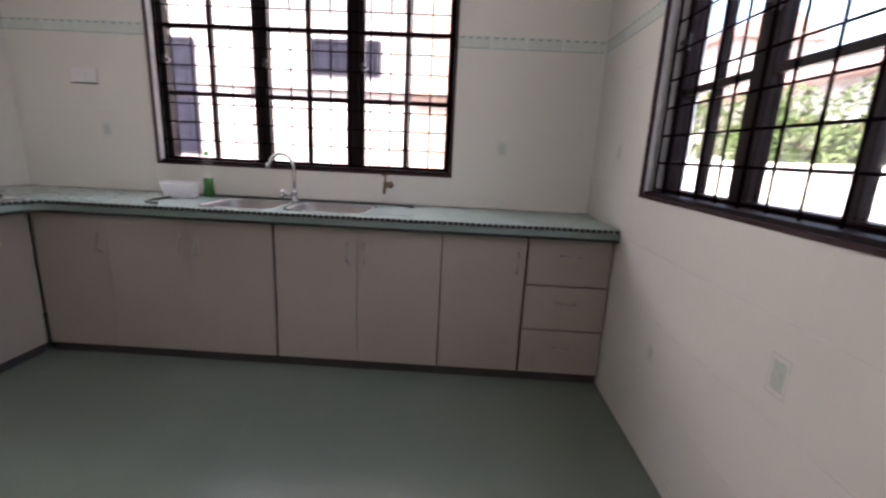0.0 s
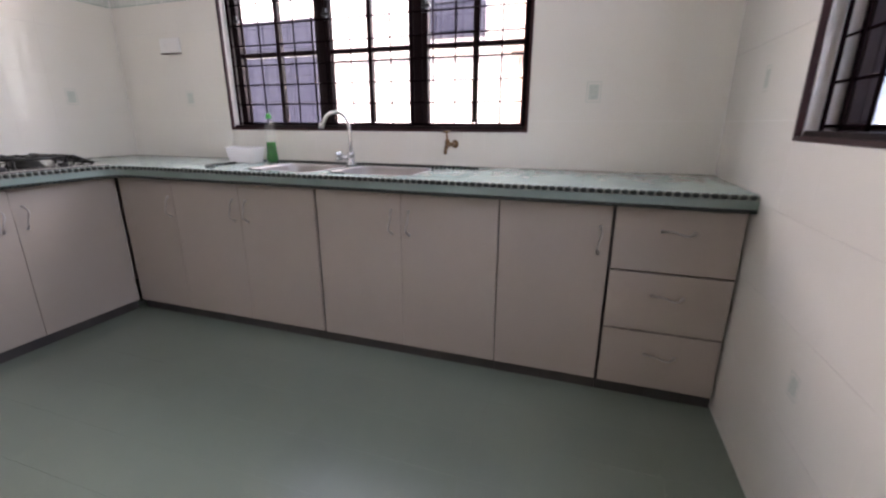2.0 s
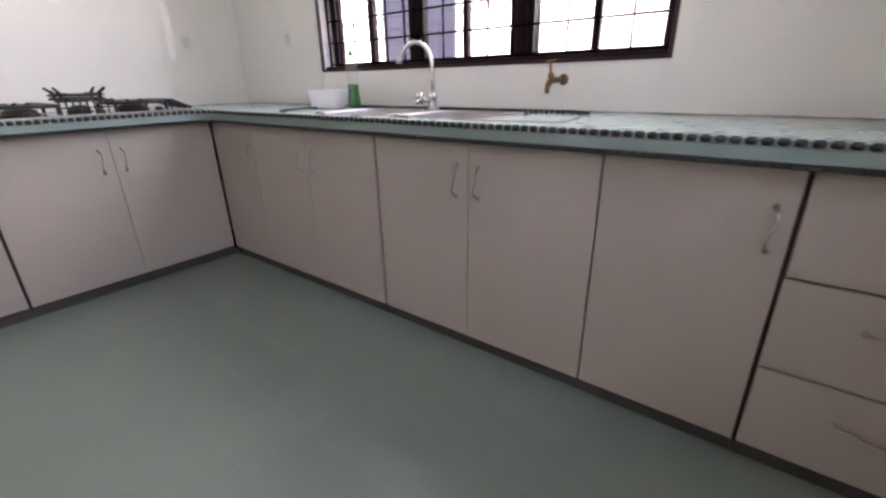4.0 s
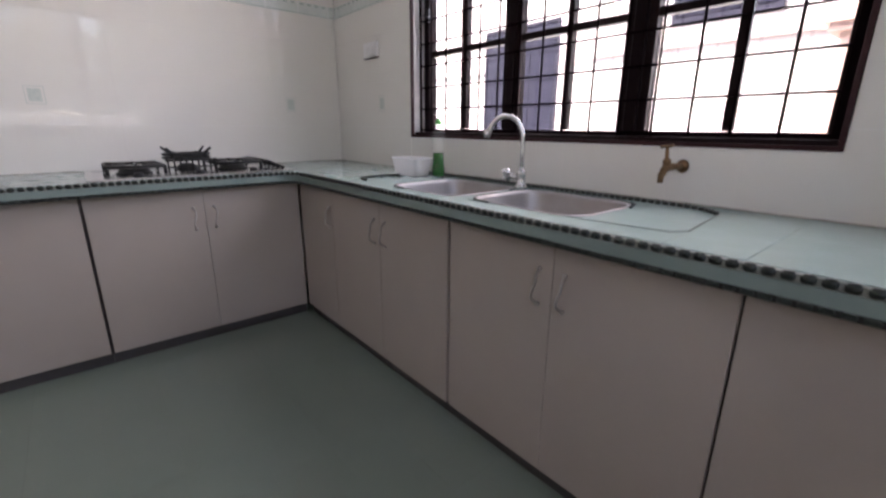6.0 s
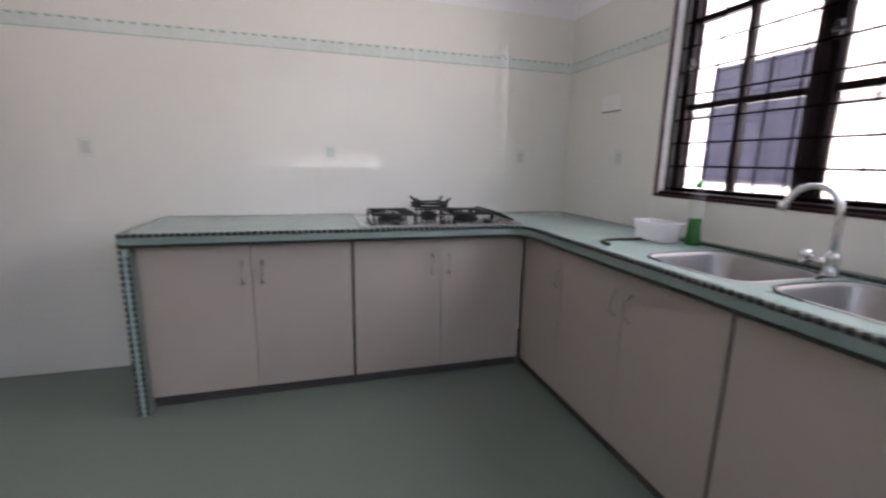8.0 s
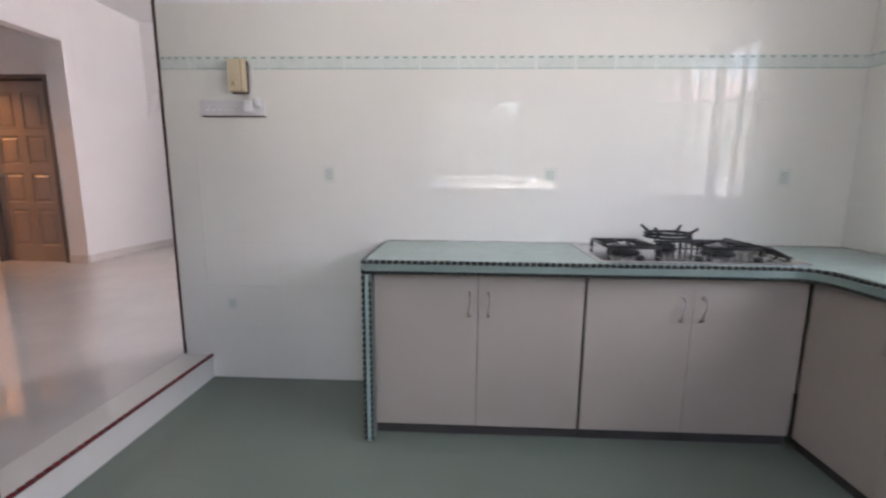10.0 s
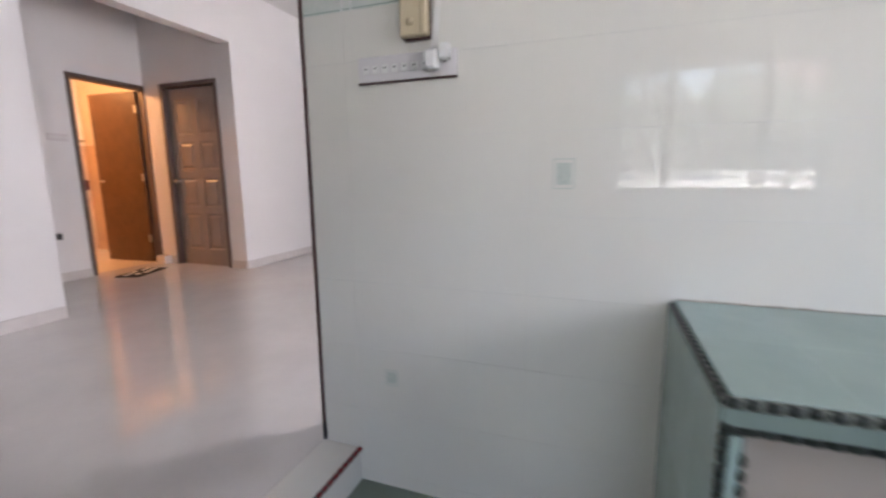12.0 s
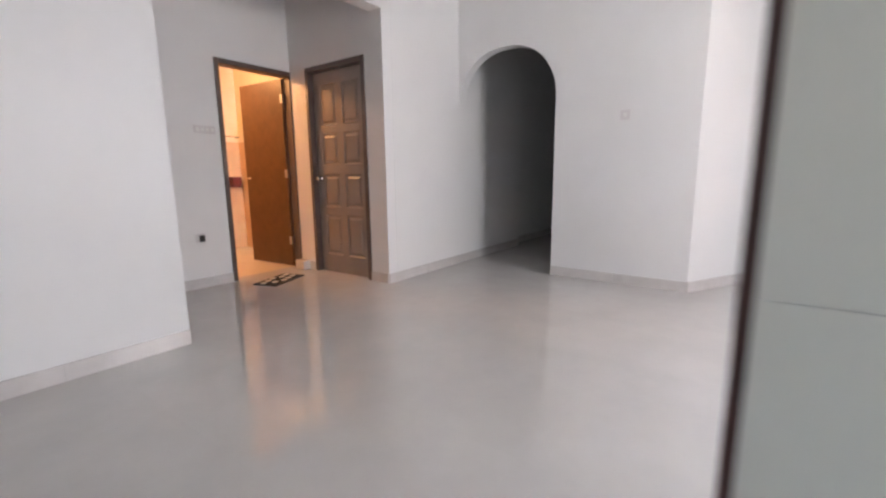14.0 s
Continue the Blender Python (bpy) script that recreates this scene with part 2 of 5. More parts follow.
def boxes(items, bevel=0.0):
    bm = bmesh.new()
    for lo, hi in items:
        add_box(bm, lo, hi)
    if bevel:
        bmesh.ops.bevel(bm, geom=bm.edges[:], offset=bevel, segments=1, affect="EDGES")
    bmesh.ops.recalc_face_normals(bm, faces=bm.faces)
    return bm


def tube(points, radius, sides=8, bm=None, cap=True):
    bm = bm or bmesh.new()
    pts = [Vector(p) for p in points]
    radii = radius if isinstance(radius, (list, tuple)) else [radius] * len(pts)
    rings = []
    up = None
    for i, p in enumerate(pts):
        d = (pts[min(i + 1, len(pts) - 1)] - pts[max(i - 1, 0)]).normalized()
        if up is None:
            up = Vector((0, 0, 1)) if abs(d.z) < 0.9 else Vector((1, 0, 0))
        a = (up - d * up.dot(d)).normalized()
        b = d.cross(a)
        up = a
        rings.append([bm.verts.new(p + (a * math.cos(2 * math.pi * k / sides) + b * math.sin(2 * math.pi * k / sides)) * radii[i]) for k in range(sides)])
    for r, s in zip(rings, rings[1:]):
        for k in range(sides):
            bm.faces.new((r[k], r[(k + 1) % sides], s[(k + 1) % sides], s[k]))
    if cap:
        bm.faces.new(rings[0][::-1])
        bm.faces.new(rings[-1])
    return bm


def lathe(profile, centre, sides=24, bm=None, sx=1.0, sy=1.0):
    bm = bm or bmesh.new()
    rings = []
    for r, z in profile:
        rings.append([bm.verts.new((centre[0] + sx * r * math.cos(2 * math.pi * k / sides), centre[1] + sy * r * math.sin(2 * math.pi * k / sides), centre[2] + z)) for k in range(sides)])
    for a, b in zip(rings, rings[1:]):
        for k in range(sides):
            bm.faces.new((a[k], a[(k + 1) % sides], b[(k + 1) % sides], b[k]))
    bm.faces.new(rings[0][::-1])
    bm.faces.new(rings[-1])
    return bm


def rounded(x0, x1, y0, y1, r, n=6):
    out = []
    for cx, cy, a0 in ((x1 - r, y1 - r, 0), (x0 + r, y1 - r, 90), (x0 + r, y0 + r, 180), (x1 - r, y0 + r, 270)):
        for i in range(n + 1):
            a = radians(a0 + 90 * i / n)
            out.append((cx + r * math.cos(a), cy + r * math.sin(a)))
    return out


def prism(outline, z0, z1, plane="xy", bevel=0.0):
    """An outline (a list of pairs) drawn out between two levels of the third axis."""
    bm = bmesh.new()
    put = {"xy": lambda a, b, c: (a, b, c), "xz": lambda a, b, c: (a, c, b), "yz": lambda a, b, c: (c, a, b)}[plane]
    lo = [bm.verts.new(put(a, b, z0)) for a, b in outline]
    hi = [bm.verts.new(put(a, b, z1)) for a, b in outline]
    bm.faces.new(lo[::-1])
    bm.faces.new(hi)
    n = len(outline)
    for i in range(n):
        bm.faces.new((lo[i], lo[(i + 1) % n], hi[(i + 1) % n], hi[i]))
    bmesh.ops.recalc_face_normals(bm, faces=bm.faces)
    return bm


def empty(name, at=(0, 0, 0)):
    ob = new(name)
    ob.location = at
    ob.empty_display_size = 0.1
    return ob


def structure(name, bm, mat, label, smooth=False):
    ob = link(name, bm, mat, None, label, smooth)
    return tagged(ob, kind="structure")


def shift(ob, parent):
    """Puts a part whose mesh is in the world's metres under a thing that stands at its own base."""
    ob.matrix_parent_inverse = Matrix.Translation(-parent.location)
    return ob


# ---- sizes ----
XW, XE, YN, YS = -2.766, 0.648, 2.559, -0.86       # tiled faces of the kitchen's walls, and the edge of the step
HALL = 0.138                                         # the hall's floor
TOP = 0.822                                          # the worktop
KCEIL, HCEIL = 2.9, 3.2
SKIN = 0.002
NWX0, NWX1, WZ0, WZ1 = -1.93, -0.177, 1.005, 2.19
EWY0, EWY1 = 0.09, 1.843


def wall_with_hole(name, axis, a0, a1, z0, z1, c0, c1, hole, mat, label):
    """A wall along x or y, from a0 to a1, between c0 and c1 across, with one opening (a0, a1, z0, z1)."""
    h0, h1, hz0, hz1 = hole
    cells = [(a0, h0, z0, z1), (h1, a1, z0, z1), (h0, h1, z0, hz0), (h0, h1, hz1, z1)]
    items = []
    for p, q, r, s in cells:
        if q - p > 1e-4 and s - r > 1e-4:
            items.append(((p, c0, r), (q, c1, s)) if axis == "x" else ((c0, p, r), (c1, q, s)))
    bm = boxes(items)
    bmesh.ops.remove_doubles(bm, verts=bm.verts, dist=1e-4)
    return structure(name, bm, mat, label)


# ---- structure: kitchen ----
kitchen_floor = structure("floor", box((XW - 0.12, YS - 0.02, -0.2), (XE + 0.16, YN + 0.16, -0.0015)), M["floor_grout"], "grout bed of the green tiled kitchen floor")
wall_north = wall_with_hole("wall_north", "x", XW - 0.16, XE + 0.17, -0.2, KCEIL + 0.3, YN + SKIN, YN + 0.17, (NWX0, NWX1, WZ0, WZ1), M["paint"], "white painted kitchen wall with a barred window over the sink")
wall_east = wall_with_hole("wall_east", "y", -1.013, YN + SKIN, -0.2, KCEIL + 0.3, XE + SKIN, XE + 0.17, (EWY0, EWY1, WZ0, WZ1), M["paint"], "white painted kitchen wall with a barred window to the garden")
wall_west = structure("wall_west", box((XW - 0.13, -1.013, -0.2), (XW - SKIN, YN + SKIN, HCEIL + 0.1)), M["hall_paint"], "wall between kitchen and hall, tiled on the kitchen side")
wall_south = structure("wall_south", boxes([((-1.597, -1.013, -0.2), (XE + SKIN, YS - SKIN, HCEIL + 0.1)), ((XW - SKIN, -1.013, 2.35), (-1.597, YS - SKIN, HCEIL + 0.1))]), M["hall_paint"], "white wall with the wide opening between kitchen and hall")
structure("ceiling", box((XW - 0.13, YS - SKIN, KCEIL), (XE + 0.17, YN + 0.17, KCEIL + 0.1)), M["ceiling"], "plain white kitchen ceiling")

# ---- structure: hall ----
structure("hall_floor", box((-10.2, -5.28, -0.15), (3.4, -1.02, HALL - 0.001)), M["hall_floor"], "bed of the polished pale hall floor")
structure("hall_floor_north", box((-10.2, -1.02, -0.15), (XW - 0.13, 1.2, HALL - 0.004)), M["hall_floor"], "polished pale floor of the hall beside the kitchen")
step = structure("step", box((XW, -1.02, -0.15), (-1.60, YS - 0.004, HALL - 0.016)), M["grout"], "low step from the kitchen up to the hall")
tread = link("tread", box((XW + 0.001, -1.019, HALL - 0.0155), (-1.601, YS - 0.0045, HALL), 0.002), M["threshold"], step, "pale polished threshold slab")
link("riser", box((XW + 0.001, YS - 0.0035, -0.006), (-1.601, YS + 0.006, HALL - 0.012), 0.001), M["threshold"], step, "white tiled riser")
link("nosing", box((XW + 0.002, YS - 0.004, HALL - 0.0115), (-1.602, YS + 0.014, HALL + 0.001), 0.003), M["iron"], step, "dark bed of the beaded strip along the step's edge")
nose_bead = box((-0.0125, -0.009, -0.007), (0.0125, 0.009, 0.007), 0.004)
nose_mesh = bpy.data.meshes.new("nosing_bead")
nose_bead.to_mesh(nose_mesh)
nose_bead.free()
nose_mesh.materials.append(M["nosing_red"])
for i in range(36):
    ob = new("nosing_bead", nose_mesh)
    ob.parent = step
    ob.matrix_basis = Matrix.Translation((XW + 0.018 + 0.0318 * i, YS + 0.008, HALL - 0.002))
    if i == 0:
        tagged(ob, "dark red glazed bead")

structure("wall_hall_south", box((-3.43, -3.95, HALL - 0.3), (3.4, -3.80, HCEIL)), M["hall_paint"], "long plain white hall wall")
structure("wall_alcove_side", box((-3.43, -5.16, HALL - 0.3), (-3.28, -3.951, HCEIL)), M["hall_paint"], "white side wall of the alcove")
structure("beam", box((-5.24, -3.95, 2.60), (-3.431, -3.80, HCEIL)), M["hall_paint"], "white beam across the alcove")
D1X0, D1X1, DTOP = -5.225, -4.48, 2.21
wall_with_hole("wall_alcove_back", "x", -5.36, -3.28, HALL - 0.3, HCEIL, -5.28, -5.161, (D1X0 - 0.045, D1X1 + 0.045, HALL - 0.004, DTOP + 0.045), M["hall_paint"], "white alcove wall with the bathroom doorway")
D2Y0, D2Y1 = -4.85, -4.075
wall_with_hole("wall_alcove_west", "y", -5.16, -3.80, HALL - 0.3, HCEIL, -5.36, -5.24, (D2Y0 - 0.045, D2Y1 + 0.045, HALL - 0.004, DTOP + 0.03), M["hall_paint"], "white alcove wall with a closed door")
structure("wall_corridor_south", box((-8.0, -3.95, HALL - 0.3), (-5.361, -3.80, HCEIL)), M["hall_paint"], "white wall running into the corridor")
structure("wall_corridor_recess", box((-10.1, -4.15, HALL - 0.3), (-8.001, -3.90, HCEIL)), M["hall_paint"], "white wall at the dark end of the corridor")
structure("wall_corridor_end", box((-10.2, -4.15, HALL - 0.3), (-10.1, 1.2, HCEIL)), M["hall_paint"], "white end wall of the corridor")
structure("wall_corridor_north", box((-10.1, -1.6, HALL - 0.3), (-6.571, -1.431, HCEIL)), M["hall_paint"], "white wall on the far side of the corridor")


def arch_wall():
    x0, x1, ya, yb = -6.57, -6.45, -3.80, -1.43
    r, top, right = 0.52, 2.45, -2.67
    outline = [(yb, HALL - 0.3), (yb, HCEIL), (ya, HCEIL), (ya, 1.95)]
    n = 12
    left = ya + 0.004
    for i in range(n + 1):
        a = radians(180 - 90 * i / n)
        outline.append((left + r + r * math.cos(a), top - r + r * math.sin(a)))
    for i in range(n + 1):
        a = radians(90 - 90 * i / n)
        outline.append((right - r + r * math.cos(a), top - r + r * math.sin(a)))
    outline.append((right, HALL - 0.3))
    bm = prism(outline, x0, x1, "yz")
    bmesh.ops.triangulate(bm, faces=[f for f in bm.faces if len(f.verts) > 4])
    return bm


structure("wall_arch", arch_wall(), M["hall_paint"], "white wall with a rounded archway to the corridor")
structure("wall_chamfer", prism([(-6.45, -1.43), (-7.52, -0.84), (-7.58, -0.95), (-6.52, -1.53)], HALL - 0.3, HCEIL), M["hall_paint"], "white angled wall beside the archway")
# out-of-view wall; its opening is added to let light into the hall
wall_with_hole("wall_hall_north", "x", -10.1, XW - 0.13, HALL - 0.3, HCEIL, 1.1, 1.2, (-5.1, -4.3, 1.1, 2.2), M["hall_paint"], "unseen white hall wall with an opening added for light")
structure("wall_hall_east", box((3.3, -3.95, HALL - 0.3), (3.4, -0.9, HCEIL)), M["hall_paint"], "white end wall of the hall")
# added out of view to stop daylight leaking under the closed door
structure("door_light_block", box((-5.62, -5.36, HALL - 0.3), (-5.52, -3.951, HCEIL)), M["hall_paint"], "unseen wall added behind the closed door to block light")
structure("wall_hall_inner", box((XE + SKIN, -1.013, HALL - 0.3), (3.3, -0.9, HCEIL)), M["hall_paint"], "white hall wall beyond the kitchen")
structure("ceiling_hall", box((-10.2, -5.28, HCEIL), (3.4, -1.013, HCEIL + 0.1)), M["ceiling"], "plain white hall ceiling")
structure("ceiling_hall_north", box((-10.2, -1.012, HCEIL), (XW - SKIN, 1.2, HCEIL + 0.1)), M["ceiling"], "plain white hall ceiling")

# bathroom behind the open door
structure("bathroom_wall_west", box((-5.9, -7.2, HALL - 0.3), (-5.75, -5.281, HCEIL)), M["bath_tile"], "warm lit bathroom wall")
structure("bathroom_wall_south", box((-5.9, -7.3, HALL - 0.3), (-3.6, -7.2, HCEIL)), M["bath_tile"], "warm lit tiled bathroom wall")
structure("bathroom_dado", boxes([((-5.749, -7.199, HALL - 0.009), (-3.601, -7.184, 1.66)), ((-5.749, -7.183, HALL - 0.009), (-5.735, -5.282, 1.66))]), M["bath_dado"], "warm beige dado tiles on the bathroom walls")
structure("bathroom_wall_east", box((-3.6, -7.3, HALL - 0.3), (-3.5, -5.281, HCEIL)), M["bath_tile"], "warm lit bathroom wall")
structure("bathroom_floor", box((-5.75, -7.2, HALL - 0.3), (-3.6, -5.281, HALL - 0.01)), M["bath_tile"], "warm lit tiled bathroom floor")
structure("bathroom_ceiling", box((-5.9, -7.3, 2.7), (-3.5, -5.281, 2.8)), M["ceiling"], "bathroom ceiling")


# ---- windows ----
def window(name, to_world, length, label, posts):
    """A window in its own (along, depth, up) axes: depth grows outwards from the tiled wall face."""
    root = structure(name, boxes([((0.0, 0.074, 0.0), (length, 0.080, 0.004))]), M["wood"], label)
    H = WZ1 - WZ0

    def add(pname, items, mat, bevel=0.0, lab=""):
        bm = boxes(items, bevel)
        bm.transform(to_world)
        bmesh.ops.recalc_face_normals(bm, faces=bm.faces)
        return part(pname, bm, mat, root, lab)

    root.data.transform(to_world)
    t, d = 0.011, -0.004
    add("window_frame", [((-t, d, -t), (length + t, 0.012, 0.002)), ((-t, d, H - 0.002), (length + t, 0.012, H + t)), ((-t, d, 0.0021), (0.002, 0.012, H - 0.0021)), ((length - 0.002, d, 0.0021), (length + t, 0.012, H - 0.0021))], M["window_trim"], 0.001, "dark reddish brown edge trim round the opening")
    add("window_sill", [((0.003, 0.0125, 0.0), (length - 0.003, 0.082, 0.016))], M["wood"], 0.002, "dark brown inner sill")
    add("window_lining", [((0.0001, 0.0125, 0.0161), (0.0035, 0.0825, H - 0.0035)), ((length - 0.0035, 0.0125, 0.0161), (length - 0.0001, 0.0825, H - 0.0035)), ((0.0001, 0.0125, H - 0.0034), (length - 0.0001, 0.0825, H - 0.0001))], M["lining"], 0, "cream-grey lining board of the reveal, uneven in tone")
    f0, f1 = 0.083, 0.135
    s = 0.042
    add("window_frame", [((0.001, f0, 0.001), (s, f1, H - 0.001)), ((length - s, f0, 0.001), (length - 0.001, f1, H - 0.001)), ((s, f0, 0.001), (length - s, f1, 0.034)), ((s, f0, H - 0.036), (length - s, f1, H - 0.001))], M["wood"], 0.002, "dark brown outer frame")
    bays = [(s, posts[0][0]), (posts[0][1], posts[1][0]), (posts[1][1], length - s)]
    for a, b in posts:
        m = (a + b) / 2
        add("mullion", [((m - 0.022, f0 - 0.006, 0.034), (m + 0.022, f1 + 0.004, H - 0.036))], M["wood"], 0.003)
        add("stile", [((a, f0 + 0.004, 0.034), (m - 0.0225, f1 - 0.006, H - 0.036))], M["wood"], 0.002)
        add("stile", [((m + 0.0225, f0 + 0.004, 0.034), (b, f1 - 0.006, H - 0.036))], M["wood"], 0.002)
    rows = [0.407 - 0.014, 0.783 - 0.014]
    for a, b in bays:
        mid = (a + b) / 2 + 0.006
        add("muntin", [((mid - 0.013, f0 + 0.006, 0.0345), (mid + 0.013, f1 - 0.012, H - 0.0365))], M["wood"], 0.002)
        for z in rows:
            add("glazing_bar", [((a, f0 + 0.007, z), (mid - 0.0135, f1 - 0.013, z + 0.027))], M["wood"], 0.002)
            add("glazing_bar", [((mid + 0.0135, f0 + 0.007, z), (b, f1 - 0.013, z + 0.027))], M["wood"], 0.002)
        for x0, x1 in ((a, mid - 0.0132), (mid + 0.0132, b)):
            for z0, z1 in ((0.0345, rows[0] - 0.0002), (rows[0] + 0.0272, rows[1] - 0.0002), (rows[1] + 0.0272, H - 0.0365)):
                pane = add("pane", [((x0, 0.107, z0), (x1, 0.111, z1))], M["glass"], 0, "window glass, tinted to dim the view outside")
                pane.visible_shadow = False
    # the security grille
    g = 0.045
    for i in range(14):
        x = 0.106 + 0.1162 * i
        bm = tube([(x, g, 0.017), (x, g, H - 0.002)], 0.0046, 6)
        bm.transform(to_world)
        part("grille_bar", bm, M["grille"], root, "" if i else "thin dark steel bar", True)
    for x in (0.018, length - 0.018):
        bm = boxes([((x - 0.008, g - 0.003, 0.0165), (x + 0.008, g + 0.003, H - 0.004))])
        bm.transform(to_world)
        bmesh.ops.recalc_face_normals(bm, faces=bm.faces)
        part("grille_stile", bm, M["grille"], root, "flat dark steel side bar")
    for i in range(11):
        z = 0.0275 + 0.1065 * i
        bm = tube([(0.004, g + 0.008, z), (length - 0.004, g + 0.008, z)], 0.0042, 6)
        bm.transform(to_world)
        part("grille_bar", bm, M["grille"], root, "", True)
    # casement stay and catch
    for x, z in [(0.03, 0.56)] + [(b - 0.025, 0.56) for _, b in posts]:
        bm = boxes([((x, 0.072, z), (x + 0.02, 0.086, z + 0.06)), ((x + 0.004, 0.05, z + 0.02), (x + 0.05, 0.072, z + 0.032))], 0.002)
        bm.transform(to_world)
        part("catch", bm, M["black"], root, "small black window catch")
    return root


window("window_1", Matrix.Translation((NWX0, YN, WZ0)), NWX1 - NWX0, "dark brown three-bay window with a steel grille over the sink", [(0.562, 0.652), (1.118, 1.224)])
window("window_2", Matrix.Translation((XE, EWY1, WZ0)) @ Matrix.Rotation(radians(-90), 4, "Z"), EWY1 - EWY0, "dark brown three-bay window with a steel grille beside the counter", [(0.442, 0.537), (1.216, 1.311)])

# ---- kitchen units ----
FX, FY = -2.25, 2.03     # front faces of the doors
CB, CT = 0.057, 0.762    # their foot and head


def frame_of(run):
    """Local axes (along, out, up) of a run of units: out points into the room."""
    if run == "north":
        return Matrix(((1, 0, 0, 0), (0, -1, 0, FY), (0, 0, 1, 0), (0, 0, 0, 1)))
    return Matrix(((0, 1, 0, FX), (1, 0, 0, 0), (0, 0, 1, 0), (0, 0, 0, 1)))


def bow(a, z, vertical, lean=0.006):
    """A wavy bow handle of 0.1 m, in (along, out, up)."""
    pts = []
    for i in range(17):
        u = i / 16
        s = (u - 0.5) * 0.1
        wave = lean * math.sin(2 * math.pi * u)
        out = 0.004 + 0.021 * min(1.0, math.sin(math.pi * u) * 1.9)
        pts.append((a + wave, out, z - s) if vertical else (a + s, out, z + wave))
    return tube(pts, 0.0036, 8)


def handle_on(door, M4, a, z, vertical):
    bm = bow(a, z, vertical)
    ends = (-0.05, 0.05)
    for s in ends:
        p = (a, z - s) if vertical else (a + s, z)
        tube([(p[0], 0.0005, p[1]), (p[0], 0.006, p[1])], 0.007, 10, bm)
    bm.transform(M4)
    bmesh.ops.recalc_face_normals(bm, faces=bm.faces)
    part("handle", bm, M["handle"], door, "wavy brushed metal bow handle", True)


def unit(run, a0, a1, doors, label, depth=0.50, bowls=False):
    M4 = frame_of(run)
    root = empty("cabinet_unit")
    tagged(root, label, "kitchen cabinet", "kitchen base units")

    def add(name, lo, hi, mat, bevel, lab="", parent=None):
        bm = box(lo, hi, bevel)
        bm.transform(M4)
        bmesh.ops.recalc_face_normals(bm, faces=bm.faces)
        return part(name, bm, mat, parent or root, lab)

    add("carcass", (a0, -depth, CB), (a1, -0.0195, 0.65 if bowls else CT - 0.002), M["carcass"], 0, "dark cabinet carcass")
    if bowls:
        add("front_rail", (a0, -0.034, 0.651), (a1, -0.0195, CT - 0.002), M["carcass"], 0, "dark rail over the doors")
    add("kick_board", (a0, -0.10, 0.0005), (a1, -0.025, CB - 0.001), M["kick"], 0, "dark recessed kick board")
    for d in doors:
        x0, x1, z0, z1, hx, hz, vertical = d
        leaf = add("drawer_front" if not vertical else "door", (x0, -0.018, z0), (x1, 0.0, z1), M["laminate"], 0.0015)
        handle_on(leaf, M4, hx, hz, vertical)
    return root


G = 0.0035
unit("north", -2.245, -1.021, [(-2.240, -1.869, CB, CT, -1.899, 0.62, True), (-1.867, -1.449, CB, CT, -1.488, 0.628, True), (-1.4475, -1.026, CB, CT, -1.407, 0.628, True)], "grey-beige corner base cabinet with three doors under the sink counter", bowls=True)
unit("north", -1.020, -0.185, [(-1.012, -0.603, CB, CT, -0.645, 0.633, True), (-0.6015, -0.187, CB, CT, -0.565, 0.633, True)], "grey-beige two-door base cabinet under the sink", bowls=True)
unit("north", -0.184, 0.228, [(-0.1815, 0.226, CB, CT, 0.190, 0.628, True)], "grey-beige single-door base cabinet beside the drawers")
unit("north", 0.229, 0.644, [(0.237, 0.638, CB, 0.287, 0.445, 0.198, False), (0.237, 0.638, 0.293, 0.519, 0.440, 0.436, False), (0.237, 0.638, 0.526, CT, 0.443, 0.677, False)], "grey-beige three-drawer base cabinet against the wall")
unit("west", 0.207, 1.112, [(0.209, 0.6565, CB, CT, 0.621, 0.625, True), (0.659, 1.107, CB, CT, 0.703, 0.625, True)], "grey-beige two-door base cabinet at the end of the hob counter")
unit("west", 1.113, 2.026, [(1.119, 1.560, CB, CT, 1.513, 0.623, True), (1.5615, 2.022, CB, CT, 1.602, 0.623, True)], "grey-beige two-door base cabinet under the gas hob")

# ---- worktop ----
EDX, EDY = -2.19, 1.988   # front edges of the worktop's top
SY = 0.168                # its free end
BOWL = [(-1.425, -1.055, 2.075, 2.425), (-0.995, -0.590, 2.095, 2.425)]
worktop = empty("worktop", (-2.5, 2.2, 0))
tagged(worktop, "L-shaped worktop tiled pale green with dark beaded edges", "kitchen worktop")


def wt(name, bm, mat, lab="", smooth=False, kind="", parent=None):
    ob = part(name, bm, mat, parent or worktop, lab, smooth, kind)
    if not parent:
        shift(ob, worktop)
    return ob


# bed, left open over the two bowls
hx0, hx1, hy0, hy1 = BOWL[0][0], BOWL[1][1], 2.07, 2.43
wt("bed", boxes([((XW + 0.002, SY + 0.01, CT), (EDX - 0.012, EDY + 0.01, TOP - 0.009)), ((XW + 0.002, EDY + 0.01, CT), (hx0, YN - 0.002, TOP - 0.009)), ((hx1, EDY + 0.01, CT), (XE - 0.002, YN - 0.002, TOP - 0.009)), ((hx0, EDY + 0.01, CT), (hx1, hy0, TOP - 0.009)), ((hx0, hy1, CT), (hx1, YN - 0.002, TOP - 0.009))]), M["counter_grout"], "mortar bed")


def edge_path():
    r = 0.10
    pts = [(EDX, SY), (EDX, EDY - r)]
    for i in range(1, 9):
        a = radians(180 - 90 * i / 8)
        pts.append((EDX + r + r * math.cos(a), EDY - r + r * math.sin(a)))
    pts.append((XE - 0.002, EDY))
    return pts


